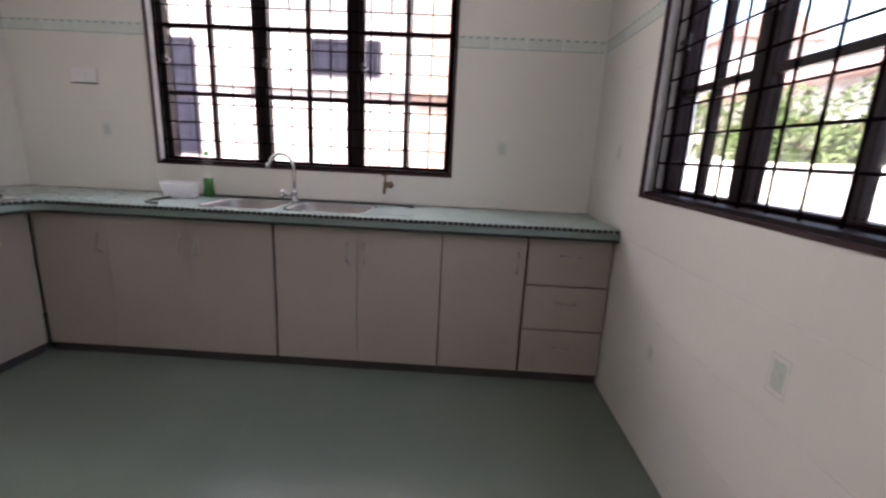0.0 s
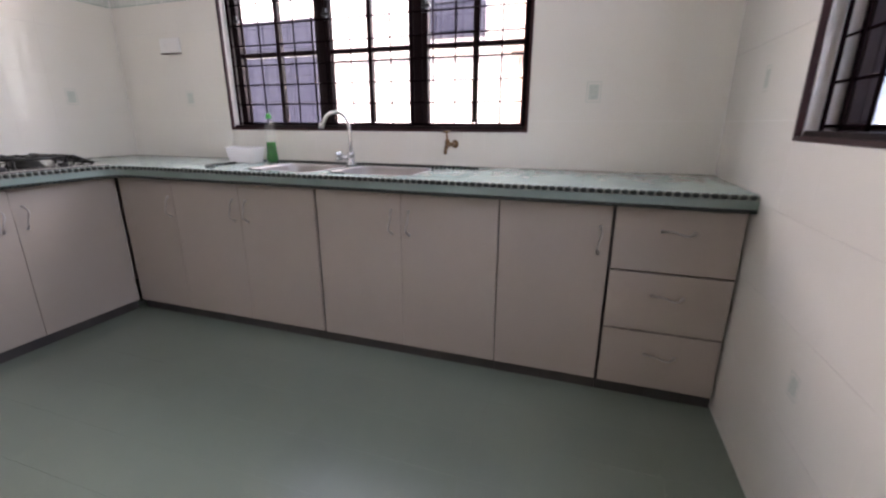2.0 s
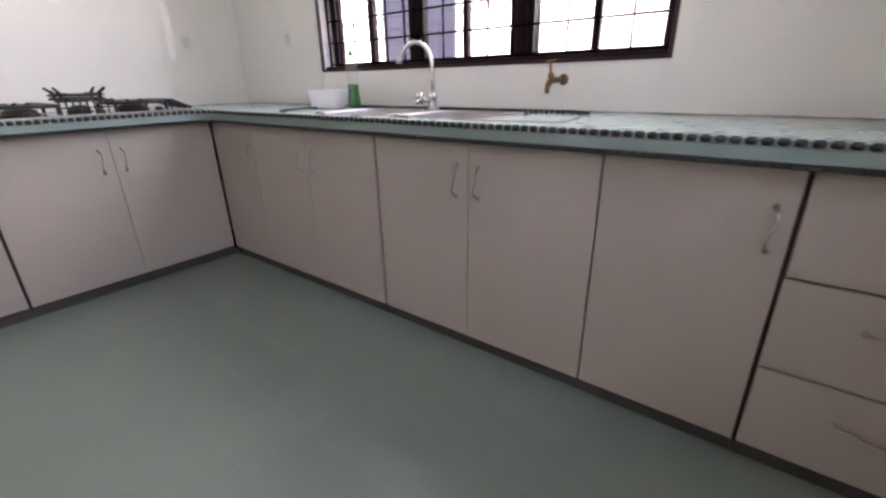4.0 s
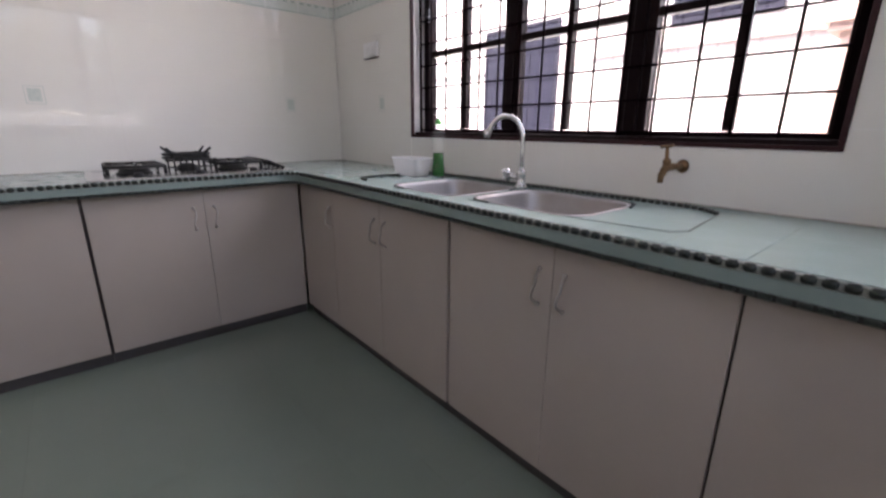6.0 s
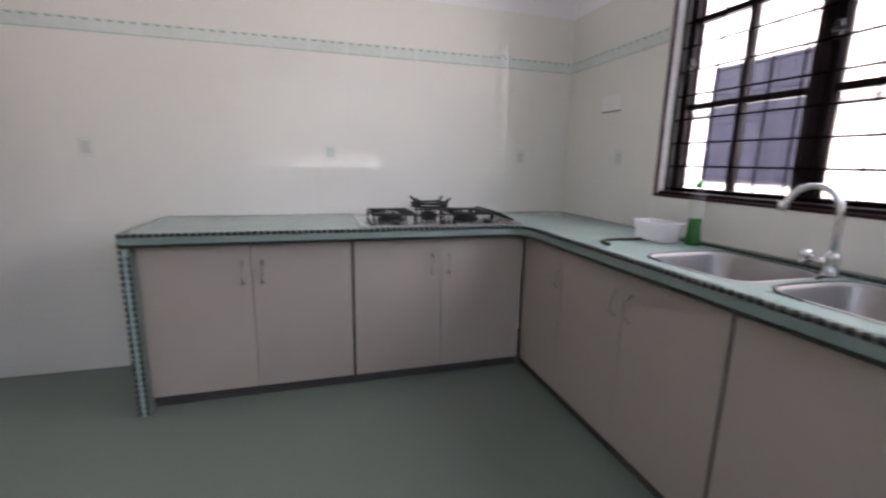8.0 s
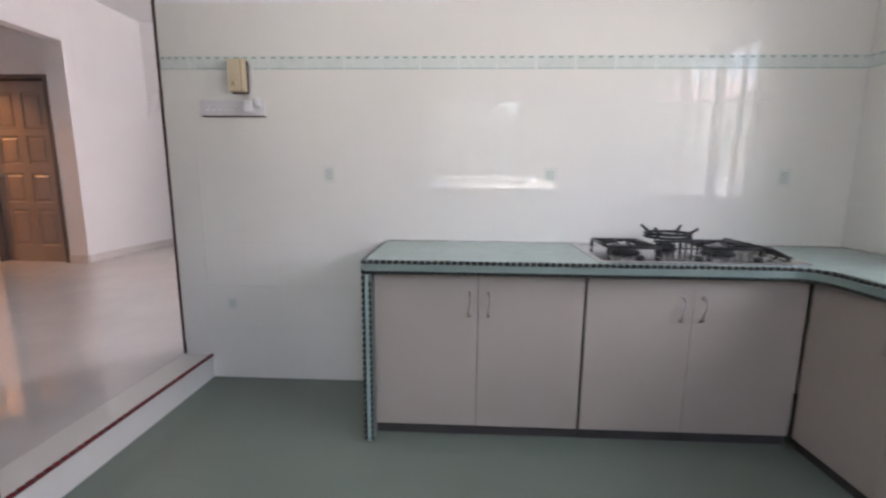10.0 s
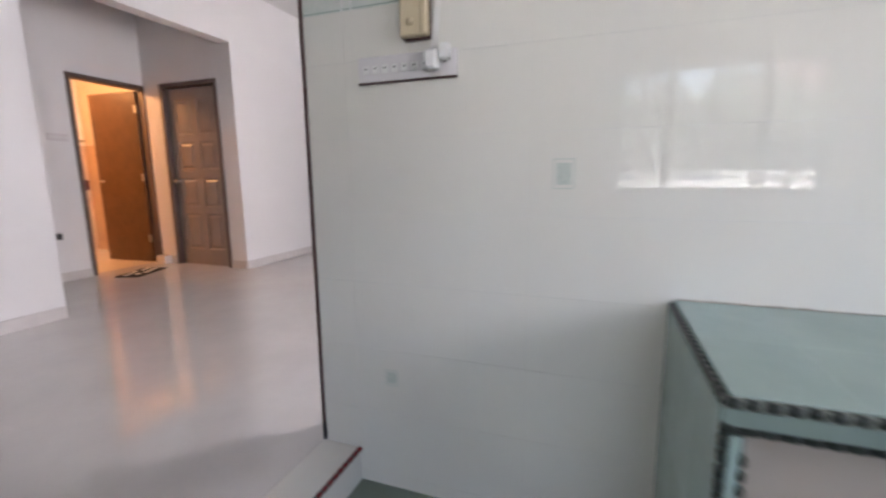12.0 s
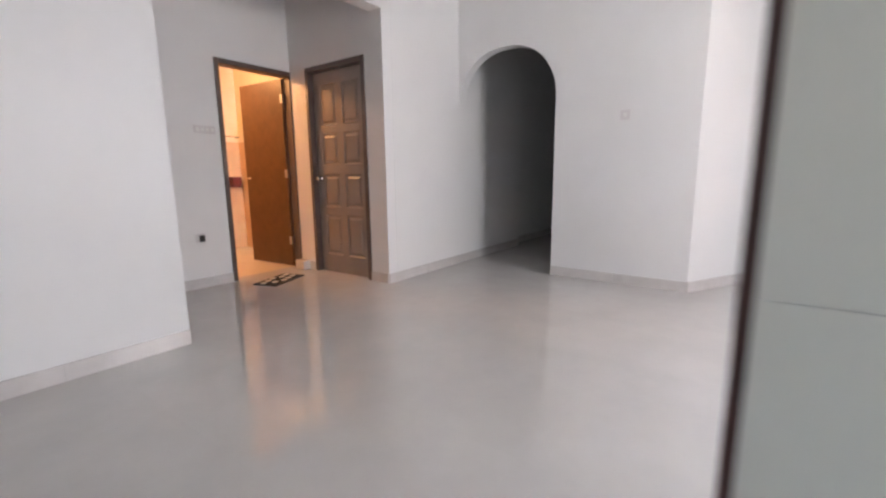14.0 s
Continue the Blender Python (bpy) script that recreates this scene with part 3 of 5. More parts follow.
def along(pts, pitch, start=0.0):
    """Points and headings at even steps along a path."""
    out, left = [], start
    for (x0, y0), (x1, y1) in zip(pts, pts[1:]):
        L = math.hypot(x1 - x0, y1 - y0)
        while left <= L:
            u = left / L
            out.append((x0 + (x1 - x0) * u, y0 + (y1 - y0) * u, math.atan2(y1 - y0, x1 - x0)))
            left += pitch
        left -= L
    return out


def strip(pts, out0, out1, z0, z1):
    """A moulding of rectangular section that follows a path; out is to the path's right."""
    bm = bmesh.new()
    rings = []
    n = len(pts)
    for i, p in enumerate(pts):
        a, b = pts[max(i - 1, 0)], pts[min(i + 1, n - 1)]
        d = Vector((b[0] - a[0], b[1] - a[1])).normalized()
        nx, ny = d.y, -d.x
        rings.append([bm.verts.new((p[0] + nx * o, p[1] + ny * o, z)) for o, z in ((out0, z0), (out1, z0), (out1, z1), (out0, z1))])
    for r, s in zip(rings, rings[1:]):
        for k in range(4):
            bm.faces.new((r[k], r[(k + 1) % 4], s[(k + 1) % 4], s[k]))
    bm.faces.new(rings[0])
    bm.faces.new(rings[-1][::-1])
    bmesh.ops.recalc_face_normals(bm, faces=bm.faces)
    return bm


EP = edge_path()
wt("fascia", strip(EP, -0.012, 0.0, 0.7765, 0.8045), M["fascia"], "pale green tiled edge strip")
wt("edge_bed", strip(EP, -0.014, -0.002, 0.805, TOP - 0.002), M["bead_bed"], "mortar between the edge beads")
wt("edge_bed", strip(EP, -0.014, -0.003, 0.7625, 0.776), M["iron"])


def bead_mesh(name, L, w, h):
    bm = bmesh.new()
    vs = add_box(bm, (-L / 2, -w / 2, -h / 2), (L / 2, w / 2, h / 2))
    bmesh.ops.bevel(bm, geom=bm.edges[:], offset=0.0026, segments=2, affect="EDGES")
    me = bpy.data.meshes.new(name)
    bm.to_mesh(me)
    bm.free()
    for f in me.polygons:
        f.use_smooth = True
    me.materials.append(M["bead"])
    return me


bead = bead_mesh("bead", 0.0200, 0.015, 0.015)


def place_piece(name, me, parent, m):
    ob = new(name, me)
    ob.parent = parent
    ob.matrix_basis = Matrix.Translation(-parent.location) @ m
    return ob


for x, y, a in along(EP, 0.0268, 0.012):
    place_piece("bead", bead, worktop, Matrix.Translation((x + 0.004 * math.sin(a) * -1, y + 0.004 * math.cos(a), TOP - 0.0072)) @ Matrix.Rotation(a + random.uniform(-0.05, 0.05), 4, "Z"))


def bead_strip(mats, w=0.015, h=0.016, L=0.021):
    """Small rounded blocks joined into one strip."""
    src = bmesh.new()
    add_box(src, (-L / 2, -w / 2, -h / 2), (L / 2, w / 2, h / 2))
    bmesh.ops.bevel(src, geom=src.edges[:], offset=0.004, segments=1, affect="EDGES")
    src.verts.index_update()
    vs = [v.co.copy() for v in src.verts]
    fs = [[v.index for v in f.verts] for f in src.faces]
    src.free()
    allv, allf = [], []
    for m in mats:
        k = len(allv)
        allv += [m @ v for v in vs]
        allf += [[k + i for i in f] for f in fs]
    me = bpy.data.meshes.new("bead_strip")
    me.from_pydata(allv, [], allf)
    me.materials.append(M["bead"])
    return me


low = [Matrix.Translation((x + 0.001 * -math.sin(a), y + 0.003 * math.cos(a), 0.769)) @ Matrix.Diagonal((1.0, 0.9, 0.62, 1)) @ Matrix.Rotation(a, 4, "Z") for x, y, a in along(EP, 0.027, 0.013)]
ob = new("bead_strip", bead_strip(low))
ob.parent = worktop
shift(ob, worktop)
tagged(ob, "dark beaded strip under the worktop edge", kind="stuff")

# the free end: a tiled leg with beads down both edges
leg = wt("end_panel", box((XW + 0.002, SY + 0.004, 0.0005), (EDX - 0.012, 0.2065, CT - 0.001)), M["counter_grout"], "tiled end panel of the counter")
wt("leg_face", box((EDX - 0.0115, SY + 0.014, 0.0005), (EDX, 0.198, 0.7595), 0.001), M["counter"], "pale green tiled leg")
wt("end_edge", box((XW + 0.002, SY - 0.002, 0.770), (EDX - 0.014, SY + 0.0095, 0.800), 0.001), M["counter"], "pale green tiled edge strip")
side = []
for i in range(29):
    z = 0.016 + i * 0.027
    if z < 0.79:
        side.append(Matrix.Translation((EDX - 0.006, SY + 0.006, z)) @ Matrix.Rotation(radians(90), 4, "Y"))
    if z < 0.745:
        side.append(Matrix.Translation((EDX - 0.006, 0.2015, z)) @ Matrix.Rotation(radians(90), 4, "Y"))
for i in range(20):
    side.append(Matrix.Translation((XW + 0.03 + i * 0.028, SY + 0.004, TOP - 0.0095)))
ob = new("bead_strip", bead_strip(side))
ob.parent = worktop
shift(ob, worktop)
tagged(ob, "dark beaded strips down the counter's end leg", kind="stuff")
y = SY - 0.001
for i in range(3):
    x0, x1 = XW + 0.002 + i * 0.1875, XW + 0.002 + (i + 1) * 0.1875 - 0.0015
    for z0, z1 in ((0.001, 0.25), (0.2515, 0.5), (0.5015, 0.7685)):
        wt("tile", box((x0, y, z0), (min(x1, EDX - 0.0145), SY + 0.0035, z1), 0.001), M["counter"])

# top tiles, with the outline of the sink's surround left in them
tile_cells = []
xs = [XW + 0.002, -2.19, -1.975, -1.735]
for x0, x1 in ((XW + 0.002, -2.4747), (-2.4744, EDX - 0.0145)):
    ys = [SY + 0.013, 0.36, 0.66, 0.96, 1.26, 1.56, 1.86]
    for y0, y1 in zip(ys, ys[1:]):
        tile_cells.append((x0, x1, y0, y1 - 0.0003))
tile_cells.append((XW + 0.002, -2.475, 1.86, YN - 0.002))
tile_cells.append((-2.4735, EDX - 0.0145, 1.86, YN - 0.002))
x = EDX - 0.0130
marks = [x, -1.975, -1.737, -0.335, -0.187, 0.112, 0.41, XE - 0.002]
for x0, x1 in zip(marks, marks[1:]):
    if x0 == -1.737:
        continue
    lo_y = EDY + 0.0145
    if x0 < -0.3:
        tile_cells.append((x0, x1 - 0.0012, lo_y, YN - 0.002))
    else:
        tile_cells.append((x0, x1 - 0.0004, lo_y, 2.2855))
        tile_cells.append((x0, x1 - 0.0004, 2.2858, YN - 0.002))
# corner fillet
fil = [(EDX - 0.0125, EDY + 0.0145), (EDX - 0.0125, EDY - 0.10)]
for i in range(1, 8):
    a = radians(180 - 90 * i / 8)
    fil.append((EDX + 0.10 + 0.1125 * math.cos(a), EDY - 0.10 + 0.1125 * math.sin(a)))
fil.append((EDX + 0.10, EDY + 0.0145))
wt("tile", prism(fil[::-1], TOP - 0.0085, TOP - 0.0005), M["counter"])
for x0, x1, y0, y1 in tile_cells:
    wt("tile", box((x0, y0, TOP - 0.0085), (x1, y1, TOP), 0.0003), M["counter"])
# strips in front of and behind the sink surround
wt("tile", box((-1.737, EDY + 0.0145, TOP - 0.0085), (-1.05, 2.058, TOP), 0.0008), M["counter"])
wt("tile", box((-1.0485, EDY + 0.0145, TOP - 0.0085), (-0.337, 2.058, TOP), 0.0008), M["counter"])
wt("tile", box((-1.737, 2.512, TOP - 0.0085), (-1.05, YN - 0.002, TOP), 0.0008), M["counter"])
wt("tile", box((-1.0485, 2.512, TOP - 0.0085), (-0.337, YN - 0.002, TOP), 0.0008), M["counter"])

# dark sealant where the worktop meets the walls, uneven and grimy
def sealant(points):
    rnd = random.Random(5)
    pts = []
    for (x0, y0), (x1, y1) in zip(points, points[1:]):
        n = int(math.hypot(x1 - x0, y1 - y0) / 0.03)
        pts += [(x0 + (x1 - x0) * k / n, y0 + (y1 - y0) * k / n, TOP + 0.0005) for k in range(n)]
    pts.append((*points[-1], TOP + 0.0005))
    return tube(pts, [rnd.uniform(0.0014, 0.0038) for _ in pts], 6)


wt("sealant", sealant([(XW + 0.0005, SY + 0.02), (XW + 0.0005, YN - 0.0005), (XE - 0.003, YN - 0.0005), (XE - 0.0005, EDY + 0.02)]), M["sealant"], "grimy dark sealant line", True)

# ---- double sink ----
sink = empty("kitchen_sink", (-1.0, 2.26, TOP))
tagged(sink, "double stainless steel sink set in a pale green tiled surround", "kitchen sink")


def sk(name, bm, mat, lab="", smooth=False, kind=""):
    ob = part(name, bm, mat, sink, lab, smooth, kind)
    return shift(ob, sink)


def deck():
    bm = bmesh.new()
    loops = [rounded(-1.7355, -0.3385, 2.0595, 2.5105, 0.004, 2)] + [rounded(x0, x1, y0, y1, 0.075, 8) for x0, x1, y0, y1 in BOWL]
    edges = []
    for lp in loops:
        vs = [bm.verts.new((px, py, TOP - 0.0015)) for px, py in lp]
        edges += [bm.edges.new((vs[i], vs[(i + 1) % len(vs)])) for i in range(len(vs))]
    bmesh.ops.triangle_fill(bm, use_beauty=True, use_dissolve=False, edges=edges, normal=(0, 0, 1))
    return bm


sk("surround", deck(), M["counter"], "pale green surround with draining areas")
for x0, x1, y0, y1 in BOWL:
    bm = bmesh.new()
    rings = []
    for grow, z, r in ((0.010, 0.0005, 0.082), (0.009, 0.0025, 0.082), (0.0, 0.002, 0.075), (-0.004, -0.008, 0.072), (-0.012, -0.10, 0.066), (-0.03, -0.150, 0.052), (-0.07, -0.158, 0.03)):
        rings.append([bm.verts.new((px, py, TOP + z - 0.001)) for px, py in rounded(x0 - grow, x1 + grow, y0 - grow, y1 + grow, r, 8)])
    for a, b in zip(rings, rings[1:]):
        for k in range(len(a)):
            bm.faces.new((a[k], b[k], b[(k + 1) % len(a)], a[(k + 1) % len(a)]))
    bm.faces.new(rings[-1][::-1])
    bmesh.ops.recalc_face_normals(bm, faces=bm.faces)
    sk("bowl", bm, M["steel"], "brushed steel bowl", True)
    cx, cy = (x0 + x1) / 2, (y0 + y1) / 2
    sk("drain", lathe([(0.038, 0), (0.036, 0.004), (0.024, 0.005), (0.02, 0.001)], (cx, cy, TOP - 0.1585), 20), M["chrome"], "round steel drain", True)

surround = [(-1.62, 2.075), (-1.68, 2.09), (-1.715, 2.13), (-1.72, 2.20), (-1.715, 2.40), (-1.69, 2.46), (-1.63, 2.493), (-0.50, 2.497), (-0.42, 2.480), (-0.375, 2.435)]
mats = [Matrix.Translation((px, py, TOP + 0.003)) @ Matrix.Rotation(a, 4, "Z") for px, py, a in along(surround, 0.022, 0.006)]
for x0, x1, y0, y1 in BOWL:
    ring = [(x0 + 0.10, y0 - 0.014), (x0 + 0.03, y0 - 0.004), (x0 - 0.008, y0 + 0.04), (x0 - 0.014, y0 + 0.12), (x0 - 0.014, y1 - 0.10), (x0 + 0.0, y1 - 0.01), (x0 + 0.07, y1 + 0.016), (x1 - 0.07, y1 + 0.017), (x1 - 0.005, y1 - 0.01), (x1 + 0.017, y1 - 0.08)]
    mats += [Matrix.Translation((px, py, TOP + 0.001)) @ Matrix.Rotation(a, 4, "Z") @ Matrix.Diagonal((0.8, 0.6, 0.6, 1)) for px, py, a in along(ring, 0.019, 0.006)]
ob = new("bead_strip", bead_strip(mats, 0.016, 0.012, 0.018))
ob.parent = sink
shift(ob, sink)
tagged(ob, "dark bead border round the sink", kind="stuff")
sk("seam", tube([(-0.372, 2.43, TOP - 0.0008), (-0.345, 2.17, TOP - 0.0008)], 0.0022, 6), M["counter_grout"], "thin dark seam")
sk("seam", tube([(-0.345, 2.168, TOP - 0.001), (-0.37, 2.125, TOP - 0.001), (-0.56, 2.10, TOP - 0.001), (-0.98, 2.078, TOP - 0.001)], 0.0018, 6), M["fascia"], "faint green seam in front of the bowl")

# ---- tap and faucet ----
BX, BY = -1.06, 2.435
faucet = empty("faucet", (BX, BY, TOP))
tagged(faucet, "tall chrome swan-neck faucet behind the sink bowls", "faucet")


def fc(name, bm, mat, lab=""):
    return shift(part(name, bm, mat, faucet, lab, True), faucet)


fc("base", lathe([(0.026, 0.0), (0.026, 0.006), (0.019, 0.012), (0.017, 0.045), (0.020, 0.05), (0.020, 0.062), (0.014, 0.07)], (BX, BY, TOP), 20), M["chrome"], "chrome faucet base")
d = Vector((-1.176 - BX, 2.363 - BY, 0))
neck = [(BX, BY, TOP + 0.06), (BX, BY, TOP + 0.13), (BX, BY, TOP + 0.175)]
for i in range(1, 13):
    a = radians(180 * i / 12 * 0.93)
    neck.append((BX + d.x * (1 - math.cos(a)) / 2, BY + d.y * (1 - math.cos(a)) / 2, TOP + 0.175 + 0.092 * math.sin(a)))
neck.append((neck[-1][0] + d.x * 0.02, neck[-1][1] + d.y * 0.02, TOP + 0.205))
fc("neck", tube(neck, 0.0095, 12), M["chrome"], "curved chrome pipe")
fc("nozzle", tube([(neck[-1][0], neck[-1][1], TOP + 0.216), (neck[-1][0] - 0.003, neck[-1][1] - 0.002, TOP + 0.186)], 0.013, 12), M["chrome"], "chrome nozzle")
bm = tube([(BX, BY, TOP + 0.036), (BX - 0.052, BY - 0.014, TOP + 0.044)], [0.011, 0.012], 12)
fc("valve", bm, M["chrome"])
bm = bmesh.new()
hc = Vector((BX - 0.060, BY - 0.016, TOP + 0.045))
for k in range(4):
    a = radians(45 + 90 * k)
    tube([hc, hc + Vector((-0.006, 0.026 * math.cos(a), 0.026 * math.sin(a)))], [0.007, 0.009], 8, bm)
fc("knob", bm, M["chrome"], "four-lobed chrome knob")

wall_tap = empty("wall_tap", (-0.53, YN, 0.935))
tagged(wall_tap, "worn brass garden-type tap on the tiled wall over the counter", "tap")


def tp(name, bm, lab="", mat="brass"):
    return shift(part(name, bm, M[mat], wall_tap, lab, True), wall_tap)


tx, ty, tz = -0.545, 2.472, 0.935
tp("flange", tube([(-0.528, YN + 0.0, 0.935), (-0.529, YN - 0.005, 0.935), (-0.53, YN - 0.009, 0.935)], [0.021, 0.019, 0.012], 16), "round brass wall flange")
tp("body", tube([(-0.53, YN - 0.009, 0.935), (-0.535, 2.52, 0.935), (tx, 2.49, tz), (tx, ty, tz - 0.008), (tx, ty - 0.016, tz - 0.026)], [0.009, 0.0105, 0.0135, 0.011, 0.009], 12), "brass tap body")
tp("spout", tube([(tx, ty - 0.014, tz - 0.02), (tx, ty - 0.018, tz - 0.046)], [0.0095, 0.008], 12))
tp("stem", tube([(tx, 2.487, tz), (tx, 2.482, tz + 0.022), (tx, 2.48, tz + 0.025), (tx, 2.472, tz + 0.058)], [0.012, 0.012, 0.006, 0.005], 10))
tp("tee_handle", tube([(tx - 0.018, 2.474, tz + 0.058), (tx - 0.011, 2.472, tz + 0.061), (tx, 2.471, tz + 0.061), (tx + 0.011, 2.470, tz + 0.062), (tx + 0.018, 2.470, tz + 0.066)], [0.005, 0.0038, 0.0055, 0.0038, 0.005], 8), "brass tee handle")

# ---- bottle and tub ----
bottle = empty("soap_bottle", (-1.562, 2.435, TOP + 0.001))
tagged(bottle, "clear plastic bottle half full of bright green soap beside the sink", "bottle")
prof = [(0.028, 0.0), (0.031, 0.004), (0.031, 0.035), (0.027, 0.06), (0.0265, 0.105), (0.030, 0.14), (0.030, 0.18), (0.025, 0.205), (0.012, 0.222), (0.012, 0.234)]
shift(part("bottle_body", lathe(prof, (-1.562, 2.435, TOP + 0.001), 20), M["bottle"], bottle, "clear waisted bottle body", True), bottle)
shift(part("soap", lathe([(0.0275, 0.002), (0.0303, 0.006), (0.0303, 0.035), (0.0263, 0.06), (0.0258, 0.108), (0.001, 0.1085)], (-1.562, 2.435, TOP + 0.001), 20), M["liquid"], bottle, "bright green liquid", True), bottle)
shift(part("cap", lathe([(0.014, 0.234), (0.014, 0.25), (0.008, 0.254), (0.006, 0.262)], (-1.562, 2.435, TOP + 0.001), 16), M["cap"], bottle, "green screw cap", True), bottle)
shift(part("straw", tube([(-1.562, 2.435, TOP + 0.262), (-1.585, 2.437, TOP + 0.275), (-1.600, 2.438, TOP + 0.278)], 0.003, 6), M["bottle"], bottle, "bent clear spout", True), bottle)


def tub_mesh(cx, cy, z):
    bm = bmesh.new()
    rings = []
    for w, d, dz, r in ((0.150, 0.085, 0.002, 0.018), (0.160, 0.093, 0.0, 0.02), (0.184, 0.116, 0.078, 0.024), (0.196, 0.128, 0.079, 0.028), (0.196, 0.128, 0.083, 0.028), (0.180, 0.112, 0.082, 0.023), (0.157, 0.090, 0.004, 0.02)):
        rings.append([bm.verts.new((px, py, z + dz)) for px, py in rounded(cx - w / 2, cx + w / 2, cy - d / 2, cy + d / 2, r, 4)])
    for a, b in zip(rings, rings[1:]):
        for k in range(len(a)):
            bm.faces.new((a[k], a[(k + 1) % len(a)], b[(k + 1) % len(a)], b[k]))
    bm.faces.new(rings[0][::-1])
    bm.faces.new(rings[-1])
    bmesh.ops.recalc_face_normals(bm, faces=bm.faces)
    return bm


tub = link("plastic_tub", tub_mesh(0, 0, 0), M["tub"], None, "", True)
tagged(tub, "empty frosted white plastic tub with a rim beside the soap bottle", "plastic tub")
tub.matrix_basis = pose(-1.685, 2.37, TOP + 0.001, 0, 0, 4)

# ---- gas hob ----
hob = empty("gas_hob", (-2.47, 1.58, TOP))
tagged(hob, "steel gas hob with black burners and pan supports on the counter", "gas hob")
HX0, HX1, HY0, HY1 = -2.722, -2.212, 1.150, 2.000


def hb(name, bm, mat, lab="", smooth=False):
    return shift(part(name, bm, M[mat], hob, lab, smooth), hob)


bm = bmesh.new()
rings = []
for grow, z, r in ((0.0, 0.0005, 0.02), (0.0, 0.006, 0.02), (-0.006, 0.009, 0.018), (-0.028, 0.009, 0.016), (-0.036, 0.005, 0.014)):
    rings.append([bm.verts.new((px, py, TOP + z)) for px, py in rounded(HX0 - grow, HX1 + grow, HY0 - grow, HY1 + grow, r, 4)])
for a, b in zip(rings, rings[1:]):
    for k in range(len(a)):
        bm.faces.new((a[k], a[(k + 1) % len(a)], b[(k + 1) % len(a)], b[k]))
bm.faces.new(rings[-1])
bm.faces.new(rings[0][::-1])
bmesh.ops.recalc_face_normals(bm, faces=bm.faces)
hb("hob_plate", bm, "hob_steel", "stainless steel hob plate with a raised rim")
burners = [(-2.47, 1.335, 0.062), (-2.58, 1.575, 0.042), (-2.47, 1.765, 0.062)]
for cx, cy, r in burners:
    hb("burner", lathe([(r + 0.012, 0.0), (r + 0.010, 0.008), (r, 0.010), (r, 0.022), (r * 0.75, 0.027), (r * 0.72, 0.031), (0.012, 0.033)], (cx, cy, TOP + 0.005), 24), "iron", "round black gas burner", True)
for cx, cy, r in (burners[0], burners[2]):
    bm = bmesh.new()
    w = 0.125
    z1, z0 = TOP + 0.048, TOP + 0.008
    for sx in (-1, 1):
        for sy in (-1, 1):
            tube([(cx + sx * w, cy + sy * w * 0.86, z0), (cx + sx * w, cy + sy * w * 0.86, z1 - 0.004), (cx + sx * w * 0.93, cy + sy * w * 0.8, z1), (cx + sx * 0.045, cy + sy * 0.04, z1)], 0.0078, 6, bm)
    for s in (-1, 1):
        tube([(cx - w, cy + s * w * 0.86, z1 - 0.003), (cx + w, cy + s * w * 0.86, z1 - 0.003)], 0.0075, 6, bm)
        tube([(cx + s * w, cy - w * 0.86, z1 - 0.003), (cx + s * w, cy + w * 0.86, z1 - 0.003)], 0.0075, 6, bm)
        tube([(cx, cy + s * w * 0.86, z1 - 0.002), (cx, cy + s * 0.03, z1 + 0.006)], 0.0068, 6, bm)
        tube([(cx + s * w, cy, z1 - 0.002), (cx + s * 0.03, cy, z1 + 0.006)], 0.0068, 6, bm)
    hb("pan_support", bm, "iron", "square black iron pan support", True)
# the tall ring stand stacked over the middle burner
bm = bmesh.new()
cx, cy = -2.56, 1.575
ring = [(cx + 0.085 * math.cos(2 * math.pi * i / 20), cy + 0.105 * math.sin(2 * math.pi * i / 20)) for i in range(21)]
tube([(px, py, TOP + 0.085) for px, py in ring], 0.0065, 6, bm, False)
tube([(px, py, TOP + 0.068) for px, py in ring], 0.0065, 6, bm, False)
for i in range(4):
    a = radians(45 + 90 * i)
    p = Vector((cx + 0.085 * math.cos(a), cy + 0.105 * math.sin(a), TOP + 0.085))
    o = Vector((math.cos(a) * 0.028, math.sin(a) * 0.034, 0))
    tube([p - Vector((0, 0, 0.02)), p + Vector((0, 0, 0.008)), p + o + Vector((0, 0, 0.032))], [0.009, 0.008, 0.006], 6, bm)
    tube([p, p - o * 1.1 + Vector((0, 0, 0.006))], 0.007, 6, bm)
hb("pan_support", bm, "iron", "raised black ring stand with four prongs", True)
bm = bmesh.new()
for i in range(9):
    y = cy - 0.105 + 0.21 * i / 8
    for x in (-2.435,):
        tube([(x, y, TOP + 0.006), (x, y, TOP + 0.052), (x - 0.018, y, TOP + 0.066)], 0.0042, 6, bm)
tube([(-2.435, cy - 0.11, TOP + 0.030), (-2.435, cy + 0.11, TOP + 0.030)], 0.0034, 6, bm)
tube([(-2.445, cy - 0.115, TOP + 0.060), (-2.445, cy + 0.115, TOP + 0.060)], 0.005, 6, bm)
hb("wire_rack", bm, "iron", "row of thin upright wires", True)
bm = bmesh.new()
for i in range(5):
    x = -2.62 + i * 0.07
    tube([(x, 1.885, TOP + 0.050), (x + 0.01, 1.90, TOP + 0.052), (x + 0.01, 1.985, TOP + 0.012)], 0.006, 6, bm)
tube([(-2.64, 1.89, TOP + 0.050), (-2.32, 1.89, TOP + 0.050)], 0.007, 6, bm)
tube([(-2.64, 1.935, TOP + 0.034), (-2.32, 1.935, TOP + 0.034)], 0.006, 6, bm)
tube([(-2.64, 1.982, TOP + 0.014), (-2.32, 1.982, TOP + 0.014)], 0.006, 6, bm)
hb("pan_support", bm, "iron", "sloping black side grate", True)
